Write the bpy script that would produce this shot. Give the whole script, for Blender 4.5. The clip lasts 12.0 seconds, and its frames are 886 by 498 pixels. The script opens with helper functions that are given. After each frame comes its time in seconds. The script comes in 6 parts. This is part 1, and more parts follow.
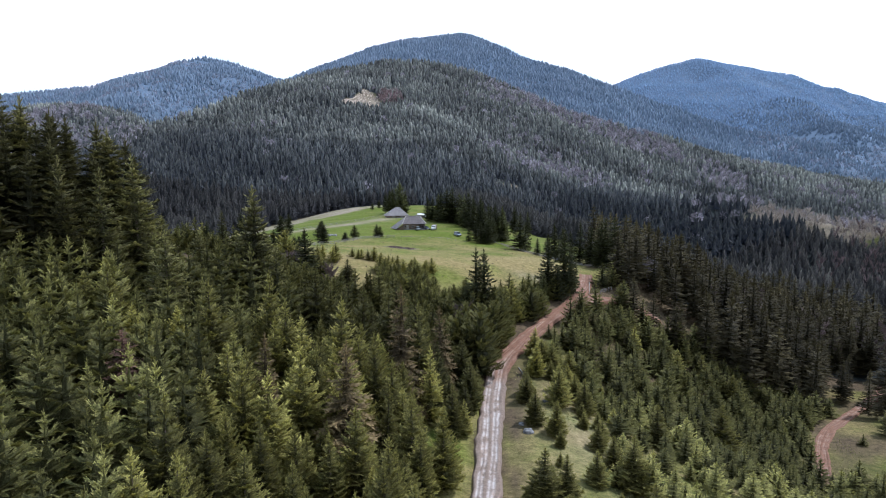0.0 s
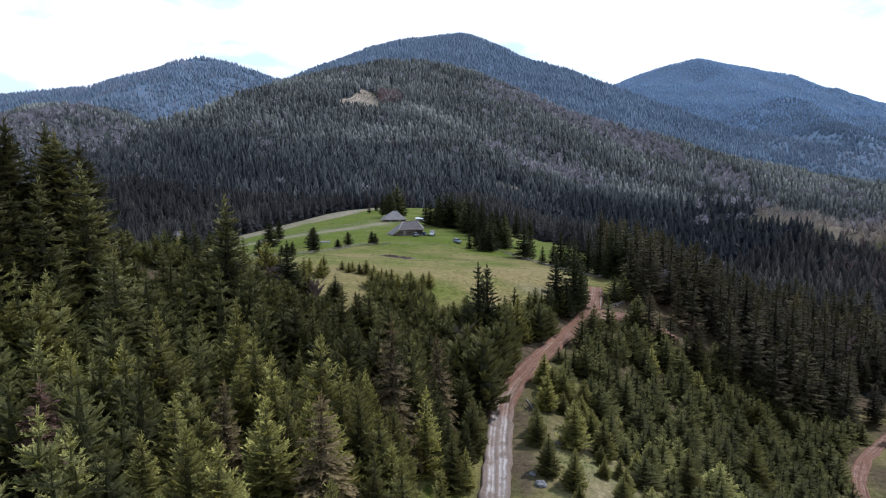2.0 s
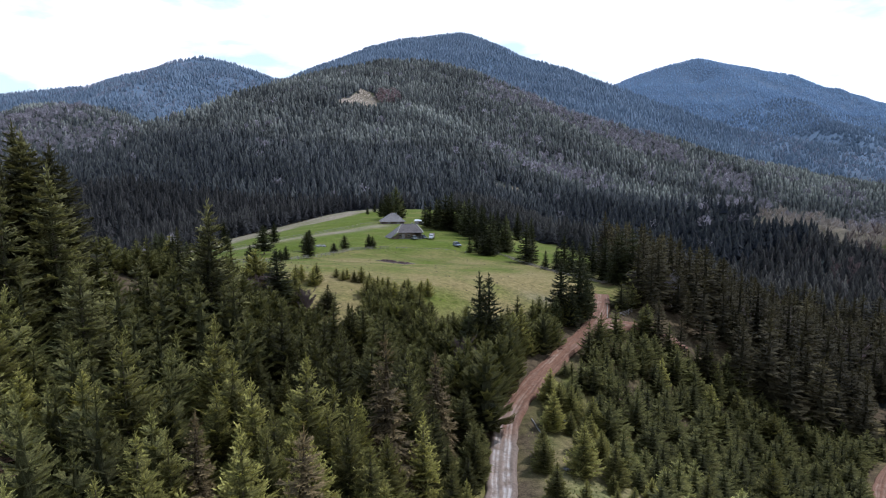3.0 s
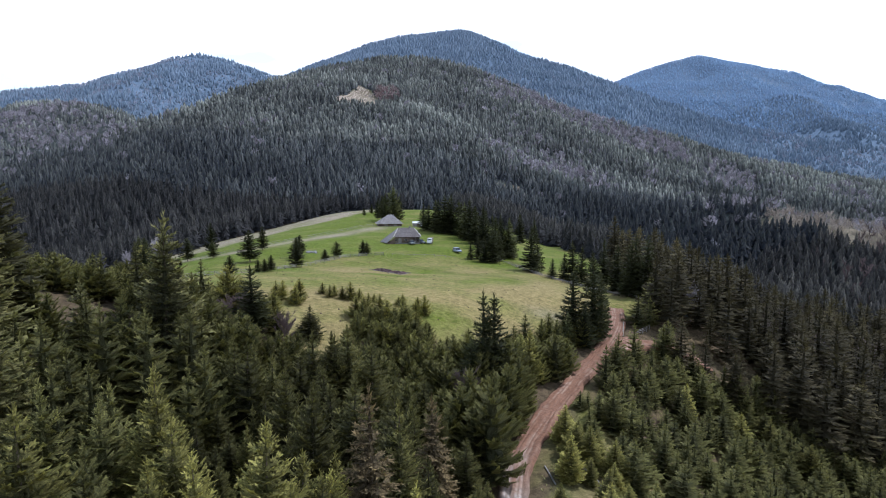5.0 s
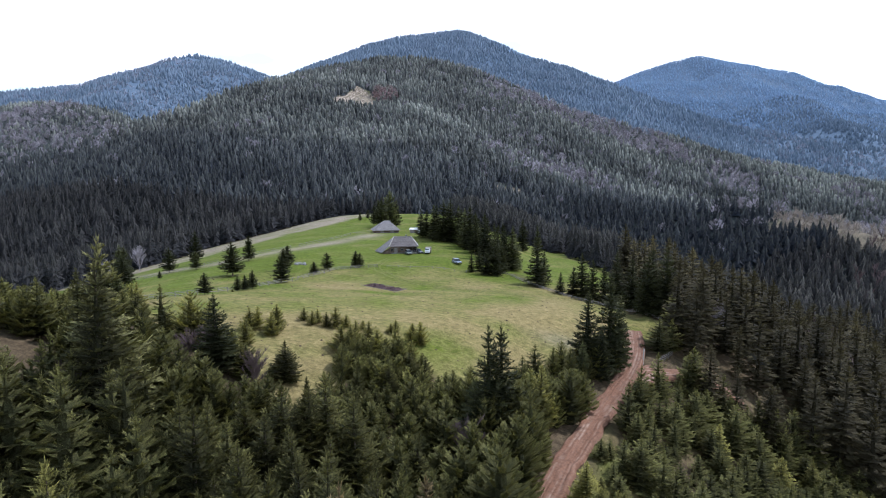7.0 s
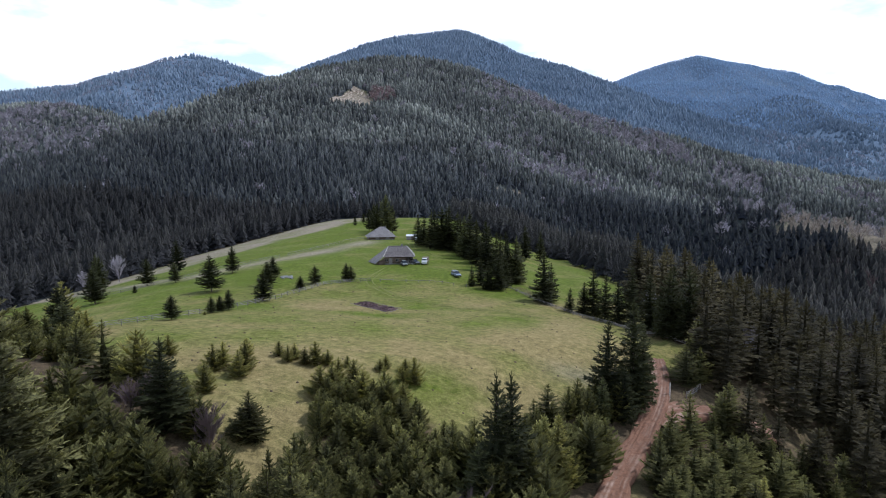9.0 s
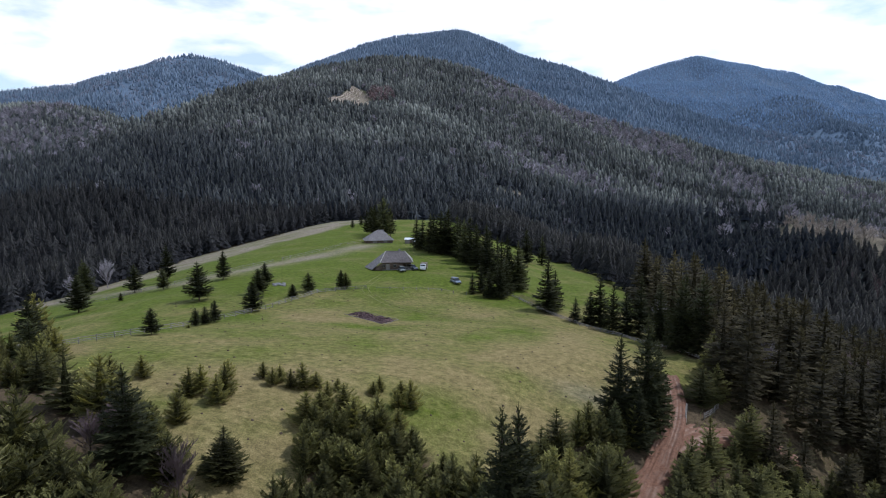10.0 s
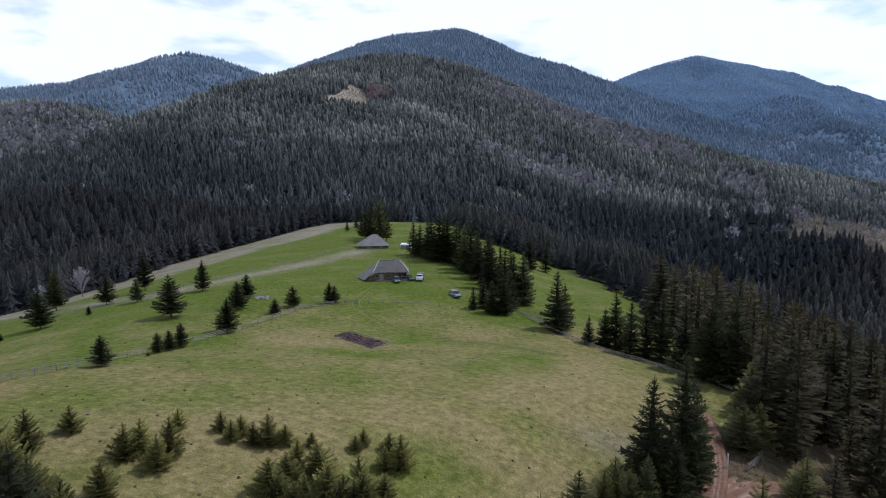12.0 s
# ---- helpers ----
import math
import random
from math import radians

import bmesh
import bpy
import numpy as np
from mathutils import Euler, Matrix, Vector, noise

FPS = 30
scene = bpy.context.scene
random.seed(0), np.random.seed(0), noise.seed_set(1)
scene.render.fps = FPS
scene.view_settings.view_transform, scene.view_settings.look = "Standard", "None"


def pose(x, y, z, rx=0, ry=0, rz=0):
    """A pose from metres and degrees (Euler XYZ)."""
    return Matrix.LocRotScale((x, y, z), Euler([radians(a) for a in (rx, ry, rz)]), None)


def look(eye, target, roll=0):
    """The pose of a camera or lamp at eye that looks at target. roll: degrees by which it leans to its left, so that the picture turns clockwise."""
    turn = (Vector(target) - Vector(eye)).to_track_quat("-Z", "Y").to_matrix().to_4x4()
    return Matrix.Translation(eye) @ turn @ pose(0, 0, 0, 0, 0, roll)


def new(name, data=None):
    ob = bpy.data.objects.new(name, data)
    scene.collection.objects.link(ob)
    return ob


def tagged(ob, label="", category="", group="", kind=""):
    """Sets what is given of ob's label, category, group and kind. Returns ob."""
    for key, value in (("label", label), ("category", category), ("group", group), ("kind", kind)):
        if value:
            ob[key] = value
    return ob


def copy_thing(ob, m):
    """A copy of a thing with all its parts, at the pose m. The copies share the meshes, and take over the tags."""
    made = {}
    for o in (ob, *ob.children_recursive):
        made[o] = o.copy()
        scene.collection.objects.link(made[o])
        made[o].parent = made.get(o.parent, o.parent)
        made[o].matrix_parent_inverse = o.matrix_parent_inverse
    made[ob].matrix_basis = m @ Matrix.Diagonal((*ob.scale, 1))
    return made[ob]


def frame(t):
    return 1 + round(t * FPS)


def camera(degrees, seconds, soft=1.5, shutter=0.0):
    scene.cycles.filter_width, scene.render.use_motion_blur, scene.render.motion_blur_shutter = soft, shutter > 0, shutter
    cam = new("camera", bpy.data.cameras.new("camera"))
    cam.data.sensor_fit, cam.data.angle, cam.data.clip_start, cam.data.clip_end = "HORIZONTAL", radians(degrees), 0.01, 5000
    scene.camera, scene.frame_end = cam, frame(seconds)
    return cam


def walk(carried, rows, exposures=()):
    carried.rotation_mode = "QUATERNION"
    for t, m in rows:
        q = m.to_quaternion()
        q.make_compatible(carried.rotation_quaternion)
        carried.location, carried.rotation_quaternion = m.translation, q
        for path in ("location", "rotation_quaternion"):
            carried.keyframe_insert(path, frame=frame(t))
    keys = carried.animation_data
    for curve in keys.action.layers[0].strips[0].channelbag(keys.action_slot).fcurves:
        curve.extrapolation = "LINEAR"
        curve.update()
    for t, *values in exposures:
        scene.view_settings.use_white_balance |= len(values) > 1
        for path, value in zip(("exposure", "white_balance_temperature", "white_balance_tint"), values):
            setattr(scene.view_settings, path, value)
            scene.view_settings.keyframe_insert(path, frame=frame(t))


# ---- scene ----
cam = camera(72.0, 12.0, soft=1.0)
PATH = [
    (0, pose(0.000, 0.000, 21.104, 83.500, -0.000, -0.000)),
    (0.5, pose(0.038, 3.155, 21.429, 83.506, -0.001, -0.014)),
    (1, pose(0.079, 6.341, 21.736, 83.511, -0.002, -0.028)),
    (1.5, pose(0.122, 9.557, 22.032, 83.517, -0.003, -0.043)),
    (2, pose(0.166, 12.803, 22.323, 83.522, -0.004, -0.057)),
    (2.5, pose(0.211, 16.080, 22.615, 83.528, -0.005, -0.071)),
    (3, pose(0.258, 19.386, 22.912, 83.533, -0.006, -0.085)),
    (4, pose(0.354, 26.086, 23.538, 83.421, 0.017, -0.108)),
    (5, pose(0.451, 32.896, 24.218, 83.308, 0.041, -0.130)),
    (5.5, pose(0.501, 36.339, 24.581, 83.328, 0.051, -0.149)),
    (6, pose(0.550, 39.806, 24.959, 83.349, 0.061, -0.169)),
    (6.5, pose(0.600, 43.295, 25.351, 83.369, 0.071, -0.188)),
    (7, pose(0.649, 46.805, 25.753, 83.390, 0.082, -0.207)),
    (8, pose(0.747, 53.876, 26.576, 83.398, 0.122, -0.279)),
    (9, pose(0.843, 61.002, 27.394, 83.405, 0.162, -0.350)),
    (9.5, pose(0.891, 64.579, 27.785, 83.412, 0.154, -0.378)),
    (10, pose(0.939, 68.161, 28.154, 83.419, 0.146, -0.406)),
    (10.5, pose(0.986, 71.745, 28.494, 83.425, 0.137, -0.433)),
    (11, pose(1.032, 75.328, 28.795, 83.403, 0.091, -0.464)),
    (11.5, pose(1.079, 78.907, 29.046, 83.381, 0.044, -0.495)),
    (12, pose(1.125, 82.477, 29.237, 83.358, -0.003, -0.525)),
]
EXPOSURES = [(0.0, 0.56), (1.0, 0.24), (3.0, 0.16), (5.0, 0.48), (7.0, 0.50), (9.0, 0.14), (9.5, -0.12), (10.0, -0.12), (10.5, -0.06), (11.0, 0.10), (11.5, 0.0), (12.0, -0.20)]
walk(cam, PATH, [(t, stops, 5560, 16) for t, stops in EXPOSURES])

# ---- light ----
SUN_AZ, SUN_EL = radians(74), radians(56)      # azimuth from +y towards +x
world = bpy.data.worlds.new("world")
scene.world = world
world.use_nodes = True
wn, wl = world.node_tree.nodes, world.node_tree.links
wn.clear()
w_out = wn.new("ShaderNodeOutputWorld")
w_bg = wn.new("ShaderNodeBackground")
w_sky = wn.new("ShaderNodeTexSky")
w_sky.sky_type = "NISHITA"
w_sky.sun_disc = False
w_sky.sun_elevation, w_sky.sun_rotation = SUN_EL, SUN_AZ
w_sky.air_density, w_sky.dust_density = 1.0, 0.4
w_co = wn.new("ShaderNodeTexCoord")
w_map = wn.new("ShaderNodeMapping")
w_map.inputs["Scale"].default_value = (2.6, 2.6, 8.0)
w_map.inputs["Location"].default_value = (4.1, 2.3, 1.6)
w_noise = wn.new("ShaderNodeTexNoise")
w_noise.inputs["Scale"].default_value = 2.6
w_noise.inputs["Detail"].default_value = 6.0
w_ramp = wn.new("ShaderNodeValToRGB")
w_ramp.color_ramp.elements[0].position, w_ramp.color_ramp.elements[1].position = 0.33, 0.46
w_ramp.color_ramp.elements[0].color, w_ramp.color_ramp.elements[1].color = (0.50, 0.50, 0.50, 1), (1, 1, 1, 1)
w_mix = wn.new("ShaderNodeMixRGB")
w_mix.inputs[2].default_value = (15.2, 15.4, 15.8, 1)     # thin bright cloud
wl.new(w_co.outputs["Generated"], w_map.inputs["Vector"])
wl.new(w_map.outputs[0], w_noise.inputs["Vector"])
wl.new(w_noise.outputs[0], w_ramp.inputs[0])
w_sep = wn.new("ShaderNodeSeparateXYZ")
w_high = wn.new("ShaderNodeMapRange")          # the cloud veil thins out overhead
w_high.inputs["From Min"].default_value, w_high.inputs["From Max"].default_value = 0.25, 0.75
w_high.inputs["To Min"].default_value, w_high.inputs["To Max"].default_value = 1.0, 0.22
w_veil = wn.new("ShaderNodeMath")
w_veil.operation = "MULTIPLY"
wl.new(w_co.outputs["Generated"], w_sep.inputs[0])
wl.new(w_sep.outputs[2], w_high.inputs["Value"])
wl.new(w_ramp.outputs[0], w_veil.inputs[0])
wl.new(w_high.outputs[0], w_veil.inputs[1])
wl.new(w_veil.outputs[0], w_mix.inputs[0])
w_tint = wn.new("ShaderNodeMixRGB")
w_tint.blend_type = "MULTIPLY"
w_tint.inputs[0].default_value = 1.0
w_tint.inputs[2].default_value = (1.25, 1.70, 1.45, 1)
wl.new(w_sky.outputs[0], w_tint.inputs[1])
wl.new(w_tint.outputs[0], w_mix.inputs[1])
wl.new(w_mix.outputs[0], w_bg.inputs["Color"])
w_bg.inputs["Strength"].default_value = 0.080
wl.new(w_bg.outputs[0], w_out.inputs[0])

sun_data = bpy.data.lights.new("sun", "SUN")
sun_data.energy, sun_data.angle, sun_data.color = 3.0, radians(1.2), (1.0, 0.96, 0.90)
sun = new("sun", sun_data)
sun.matrix_basis = look((math.sin(SUN_AZ) * 300, math.cos(SUN_AZ) * 300, 300 * math.tan(SUN_EL)), (0, 0, 0))


# ---- ground shape ----
def vnoise(x, y, seed=0):
    """Smooth noise in -1..1, one bump a unit."""
    x, y = np.asarray(x, float), np.asarray(y, float)
    xi, yi = np.floor(x), np.floor(y)
    fx, fy = x - xi, y - yi
    fx, fy = fx * fx * (3 - 2 * fx), fy * fy * (3 - 2 * fy)

    def lattice(a, b):
        v = np.sin(a * 127.1 + b * 311.7 + seed * 74.7) * 43758.5453
        return (v - np.floor(v)) * 2 - 1

    top = lattice(xi, yi) * (1 - fx) + lattice(xi + 1, yi) * fx
    low = lattice(xi, yi + 1) * (1 - fx) + lattice(xi + 1, yi + 1) * fx
    return top * (1 - fy) + low * fy


def fbm(x, y, seed=0, octaves=4):
    return sum(vnoise(x * 2 ** k, y * 2 ** k, seed + k) / 2 ** k for k in range(octaves))


def soft(v, k=3.0):
    """A rounded max(v, 0)."""
    return np.where(v > 30 * k, v, k * np.log1p(np.exp(np.clip(v / k, -30, 30))))


def smax(a, b, k=8.0):
    return b + soft(a - b, k)


def smin(a, b, k=3.0):
    return -smax(-a, -b, k)


def bump(x, y, cx, cy, sx, sy):
    return np.exp(-((x - cx) / sx) ** 2 - ((y - cy) / sy) ** 2)


# the edge line: the dirt road up to y = 160, then the rim of the meadow (y, x, z)
EDGE = np.array([(-300, 0, -26), (0, 0.4, -19.2), (40, 2.6, -16.8), (68, 5.0, -15.6), (91, 7.4, -14.4), (106, 9.4, -13.2), (113, 11.4, -12.3), (118, 14.6, -11.5),
                 (127.5, 19.0, -11.0), (132, 22.0, -10.7), (140, 26.6, -9.8), (148.4, 32.0, -9.0), (154, 35.6, -7.8), (160, 37.6, -6.4), (176, 47, -5), (216, 42, -6),
                 (310, 48, -9), (408, 72, -17), (500, 105, -22), (700, 150, -40)], float)


def edge_x(y):
    # rounded corners
    return sum(np.interp(y + o, EDGE[:, 0], EDGE[:, 1]) for o in (-4, -2, 0, 2, 4)) / 5


def edge_z(y):
    return sum(np.interp(y + o, EDGE[:, 0], EDGE[:, 2]) for o in (-8, -4, 0, 4, 8)) / 5


# mountain crests: x, y, z
RIDGE_NEAR = np.array([(-900, 520, -20), (-520, 560, 0), (-392, 640, 42), (-371, 720, 68), (-351, 760, 84), (-319, 830, 109), (-290, 900, 140),
                       (-250, 1100, 190), (-214, 1200, 222), (-110, 1300, 261), (-29, 1320, 264), (55, 1330, 246), (113, 1300, 217),
                       (245, 1250, 154), (401, 1200, 104), (544, 1150, 55), (795, 1100, 0), (1400, 1100, -60)], float)
FOOT_NEAR = np.array([(-900, 420, -40), (-400, 420, -22), (-235, 405, -6), (-157, 470, -6), (0, 500, -3), (80, 610, -6), (150, 640, -30), (400, 800, -45), (1400, 800, -70)], float)
RIDGE_SPUR = np.array([(-420, 900, -80), (-200, 905, 20), (-60, 905, 92), (-19, 880, 86), (36, 850, 68), (100, 800, 43), (150, 720, 16), (216, 640, -4), (266, 580, -6), (312, 540, -13),
                       (350, 480, -20), (418, 400, -33), (900, 380, -60)], float)
RIDGE_MAIN = np.array([(-2500, 2300, 60), (-1013, 2300, 250), (-570, 2300, 387), (-475, 2350, 435), (-268, 2400, 522), (-141, 2450, 561), (-9, 2500, 584), (92, 2500, 594),
                       (189, 2450, 549), (309, 2350, 468), (428, 2200, 408), (558, 2050, 323), (683, 1950, 254), (870, 1850, 170), (1065, 1750, 121),
                       (1220, 1700, 97), (1644, 1600, 10), (3000, 1500, -60)], float)
RIDGE_EAST = np.array([(390, 3700, 433), (980, 3600, 562), (1125, 3600, 621), (1267, 3550, 663), (1421, 3500, 694), (1596, 3500, 659), (1756, 3500, 627),
                       (1919, 3450, 598), (1987, 3400, 550), (2112, 3350, 490), (2350, 3300, 418), (2966, 3200, 268), (4800, 3200, 200)], float)
RIDGE_WEST = np.array([(-4800, 1900, 180), (-1873, 1900, 215), (-1386, 1950, 280), (-1279, 1950, 290), (-1066, 1950, 309), (-1037, 2000, 342), (-914, 2050, 378), (-840, 2150, 440),
                       (-705, 2150, 411), (-565, 2200, 366), (-384, 2300, 300), (600, 2600, 100)], float)
RIDGE_LOW = np.array([(-4800, 1350, 60), (-1500, 1350, 110), (-1100, 1350, 150), (-937, 1350, 167), (-877, 1350, 180), (-818, 1350, 184), (-758, 1350, 174), (-698, 1350, 150),
                      (-656, 1350, 132), (-580, 1350, 90), (-430, 1350, 0), (-200, 1350, -80), (2000, 1350, -80)], float)


def crest(ridge, x, w=14.0):
    yc = sum(np.interp(x + o * w, ridge[:, 0], ridge[:, 1]) for o in (-1, 0, 1)) / 3
    zc = sum(np.interp(x + o * w, ridge[:, 0], ridge[:, 2]) for o in (-1, 0, 1)) / 3
    return yc, zc


def slope_of(ridge, x, y, front, back, w=14.0):
    yc, zc = crest(ridge, x, w)
    d = y - yc
    return zc - np.where(d < 0, -d * front, d * back)


def left_fall(x):
    d = np.maximum(-38 - x, 0)
    return np.where(d < 48, 0.0021 * d * d, 0.0021 * 48 * 48 + 0.19 * (d - 48))


def ground_z(x, y):
    x, y = np.asarray(x, float), np.asarray(y, float)
    xe, ze = edge_x(y), edge_z(y)
    # gently domed meadow
    table = 0.2 + 2.6 * bump(x, y, -34, 152, 32, 30) - 2.0 * bump(x, y, 4, 205, 34, 24) + 15 * bump(x, y, -84, 98, 38, 46) + 1.5 * bump(x, y, -45, 450, 60, 40)
    right = np.interp(y, [150, 250, 400], [0.0019, 0.0024, 0.0032])
    table = table - right * np.maximum(x + 5, 0) ** 2 * (y > 100) - left_fall(x) * np.clip((y - 120) / 60, 0, 1)
    left_side = ze + 0.33 * soft(xe - x - 4.0, 1.5)
    z = smin(table, left_side, 1.2)
    gap = np.interp(y, [60, 100, 130], [14, 9, 4.5])
    fall = np.interp(y, [60, 90, 112, 140, 165, 200, 300], [0.34, 0.42, 0.60, 0.64, 0.60, 0.44, 0.25])
    right_side = ze - fall * soft(x - xe - gap, 3.0)
    floor = -36.5 - 0.02 * np.maximum(x - 100, 0) + 3 * vnoise(x / 60, y / 60, 5)
    right_side = smax(right_side, np.maximum(floor, -80), 3)
    z = np.where(x > xe, smin(right_side, z + 30 * (x > xe), 1.0), z)
    # banks and hummocks
    z = z + 0.35 * fbm(x / 17, y / 17, 3, 3) * np.clip(np.abs(x - xe) / 8, 0.15, 1)
    z = np.where(y > 470, z - 0.10 * (y - 470) * np.clip((x + 200) / 200, 0, 1), z)
    # near wooded mountain
    yc, zc = crest(RIDGE_NEAR, x)
    yf = sum(np.interp(x + o, FOOT_NEAR[:, 0], FOOT_NEAR[:, 1]) for o in (-30, 0, 30)) / 3
    zf = np.interp(x, FOOT_NEAR[:, 0], FOOT_NEAR[:, 2])
    u = (y - yf) / (yc - yf)
    near = np.where(u < 0, zf + (y - yf) * 0.30, zf + (zc - zf) * np.clip(u, 0, 1) ** 1.12)
    near = np.where(y > yc, zc - 0.33 * (y - yc), near)
    rough = fbm(x / 170, y / 260, 11, 4)
    near = near + 11 * rough * np.clip(u, 0, 1) * np.clip((1.05 - u) * 4, 0.15, 1)
    far = near
    far = smax(far, slope_of(RIDGE_SPUR, x, y, 0.36, 0.30) + 4 * rough, 6)
    far = smax(far, slope_of(RIDGE_LOW, x, y, 0.36, 0.30) + 5 * rough, 6)
    gully = fbm(x / 330, y / 500, 21, 4)
    for ridge, front, back in ((RIDGE_MAIN, 0.43, 0.40), (RIDGE_WEST, 0.38, 0.35), (RIDGE_EAST, 0.40, 0.35)):
        yc, zc = crest(ridge, x, 20)
        m = slope_of(ridge, x, y, front, back, 20)
        far = smax(far, m + 38 * gully * np.clip((np.abs(y - yc) - 25) / 260, 0, 1), 10)
    far = smax(far, -70 + 0 * x, 10)
    return smax(z, far, 3.0)


# ---- materials ----
def mat(name, rough=0.9, spec=0.2):
    m = bpy.data.materials.new(name)
    m.use_nodes = True
    p = m.node_tree.nodes["Principled BSDF"]
    p.inputs["Roughness"].default_value = rough
    p.inputs["Specular IOR Level"].default_value = spec
    return m, m.node_tree.nodes, m.node_tree.links, p


def noise_node(n, l, scale, detail=4.0, coord="Object", rough=0.55):
    co = n.new("ShaderNodeTexCoord")
    t = n.new("ShaderNodeTexNoise")
    t.inputs["Scale"].default_value = scale
    t.inputs["Detail"].default_value = detail
    t.inputs["Roughness"].default_value = rough
    l.new(co.outputs[coord], t.inputs["Vector"])
    return t.outputs["Fac"]


def ramp(n, l, fac, stops):
    r = n.new("ShaderNodeValToRGB")
    e = r.color_ramp.elements
    while len(e) < len(stops):
        e.new(0.5)
    for k, (p, c) in enumerate(stops):
        e[k].position, e[k].color = p, (*c, 1)
    l.new(fac, r.inputs[0])
    return r.outputs[0]


def mix(n, l, fac, a, b, mode="MIX"):
    m = n.new("ShaderNodeMixRGB")
    m.blend_type = mode
    for k, v in ((0, fac), (1, a), (2, b)):
        if isinstance(v, bpy.types.NodeSocket):
            l.new(v, m.inputs[k])
        elif k == 0:
            m.inputs[0].default_value = v
        else:
            m.inputs[k].default_value = (*v, 1)
    return m.outputs[0]


def attr(n, name):
    a = n.new("ShaderNodeAttribute")
    a.attribute_name = name
    return a


def foliage(name, dark, light, tip, island=True, through_light=0.28, fine=0.0, spread=(0.35, 0.66, 1.5)):
    """Needles: paler on the new shoots, with the shade inside the crown painted dark, every tree a little different;
    fine: twig grain, in bumps a unit, with gaps between the twigs.
    """
    m, n, l, p = mat(name, 0.75, 0.10)
    if island:
        rnd = attr(n, "tint").outputs["Fac"]
    else:
        rnd = n.new("ShaderNodeObjectInfo").outputs["Random"]
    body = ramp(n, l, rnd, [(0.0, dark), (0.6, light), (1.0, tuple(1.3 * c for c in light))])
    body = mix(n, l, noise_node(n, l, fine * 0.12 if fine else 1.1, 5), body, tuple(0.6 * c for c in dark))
    shoot_light = attr(n, "shoot_light").outputs["Fac"]
    col = mix(n, l, shoot_light, body, ramp(n, l, rnd, [(0.0, tuple(spread[0] * c for c in tip)), (0.72, tuple(spread[1] * c for c in tip)), (1.0, tuple(spread[2] * c for c in tip))]))
    if fine:
        grain = noise_node(n, l, fine, 2, rough=0.6)
        col = mix(n, l, 1.0, col, ramp(n, l, grain, [(0.42, (0.55, 0.55, 0.58)), (0.66, (1.6, 1.6, 1.5))]), "MULTIPLY")
    l.new(col, p.inputs["Base Color"])
    leaf = n.new("ShaderNodeBsdfTranslucent")
    l.new(mix(n, l, 1.0, col, (1.25, 1.25, 0.8), "MULTIPLY"), leaf.inputs["Color"])
    both = n.new("ShaderNodeMixShader")
    both.inputs[0].default_value = through_light
    l.new(p.outputs[0], both.inputs[1])
    l.new(leaf.outputs[0], both.inputs[2])
    last = both
    if fine:
        gap = n.new("ShaderNodeMath")
        gap.operation = "GREATER_THAN"
        gap.inputs[1].default_value = 0.43
        l.new(grain, gap.inputs[0])
        clear = n.new("ShaderNodeBsdfTransparent")
        last = n.new("ShaderNodeMixShader")
        l.new(gap.outputs[0], last.inputs[0])
        l.new(clear.outputs[0], last.inputs[1])
        l.new(both.outputs[0], last.inputs[2])
    l.new(last.outputs[0], n["Material Output"].inputs["Surface"])
    return m


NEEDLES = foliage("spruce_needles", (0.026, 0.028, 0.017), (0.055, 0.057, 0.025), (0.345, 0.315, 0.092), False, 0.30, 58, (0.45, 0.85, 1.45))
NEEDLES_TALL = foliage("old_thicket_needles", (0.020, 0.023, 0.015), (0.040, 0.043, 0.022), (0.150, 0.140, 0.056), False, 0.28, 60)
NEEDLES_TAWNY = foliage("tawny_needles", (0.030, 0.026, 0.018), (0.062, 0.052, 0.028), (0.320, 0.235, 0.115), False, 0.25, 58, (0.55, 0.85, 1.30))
# darker copy of NEEDLES, with cloud shade painted in
NEEDLES_SHADED = foliage("cloud_shaded_needles", (0.020, 0.022, 0.014), (0.040, 0.042, 0.020), (0.160, 0.149, 0.049), False, 0.28, 58, (0.45, 0.80, 1.40))
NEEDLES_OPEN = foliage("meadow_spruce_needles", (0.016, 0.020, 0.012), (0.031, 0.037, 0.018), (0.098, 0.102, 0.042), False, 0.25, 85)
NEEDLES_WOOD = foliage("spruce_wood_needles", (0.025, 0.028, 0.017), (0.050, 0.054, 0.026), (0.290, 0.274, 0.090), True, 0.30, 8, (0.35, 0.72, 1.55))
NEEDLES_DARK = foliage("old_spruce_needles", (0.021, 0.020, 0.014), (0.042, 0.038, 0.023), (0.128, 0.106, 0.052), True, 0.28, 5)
# a little blue distance haze is mixed into the valley needles
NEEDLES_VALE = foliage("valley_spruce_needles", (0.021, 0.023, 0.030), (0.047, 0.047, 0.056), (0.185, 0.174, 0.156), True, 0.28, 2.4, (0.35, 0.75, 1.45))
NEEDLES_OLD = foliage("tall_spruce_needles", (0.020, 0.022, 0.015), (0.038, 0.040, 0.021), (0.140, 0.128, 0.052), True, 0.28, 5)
# distance haze painted in as blue, stronger on each farther mountain
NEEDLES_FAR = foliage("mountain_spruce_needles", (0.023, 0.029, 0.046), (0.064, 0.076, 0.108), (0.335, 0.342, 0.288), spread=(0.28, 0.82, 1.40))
NEEDLES_HAZE = foliage("hazed_high_needles", (0.110, 0.160, 0.235), (0.150, 0.208, 0.300), (0.225, 0.285, 0.360), spread=(0.75, 1.0, 1.25))
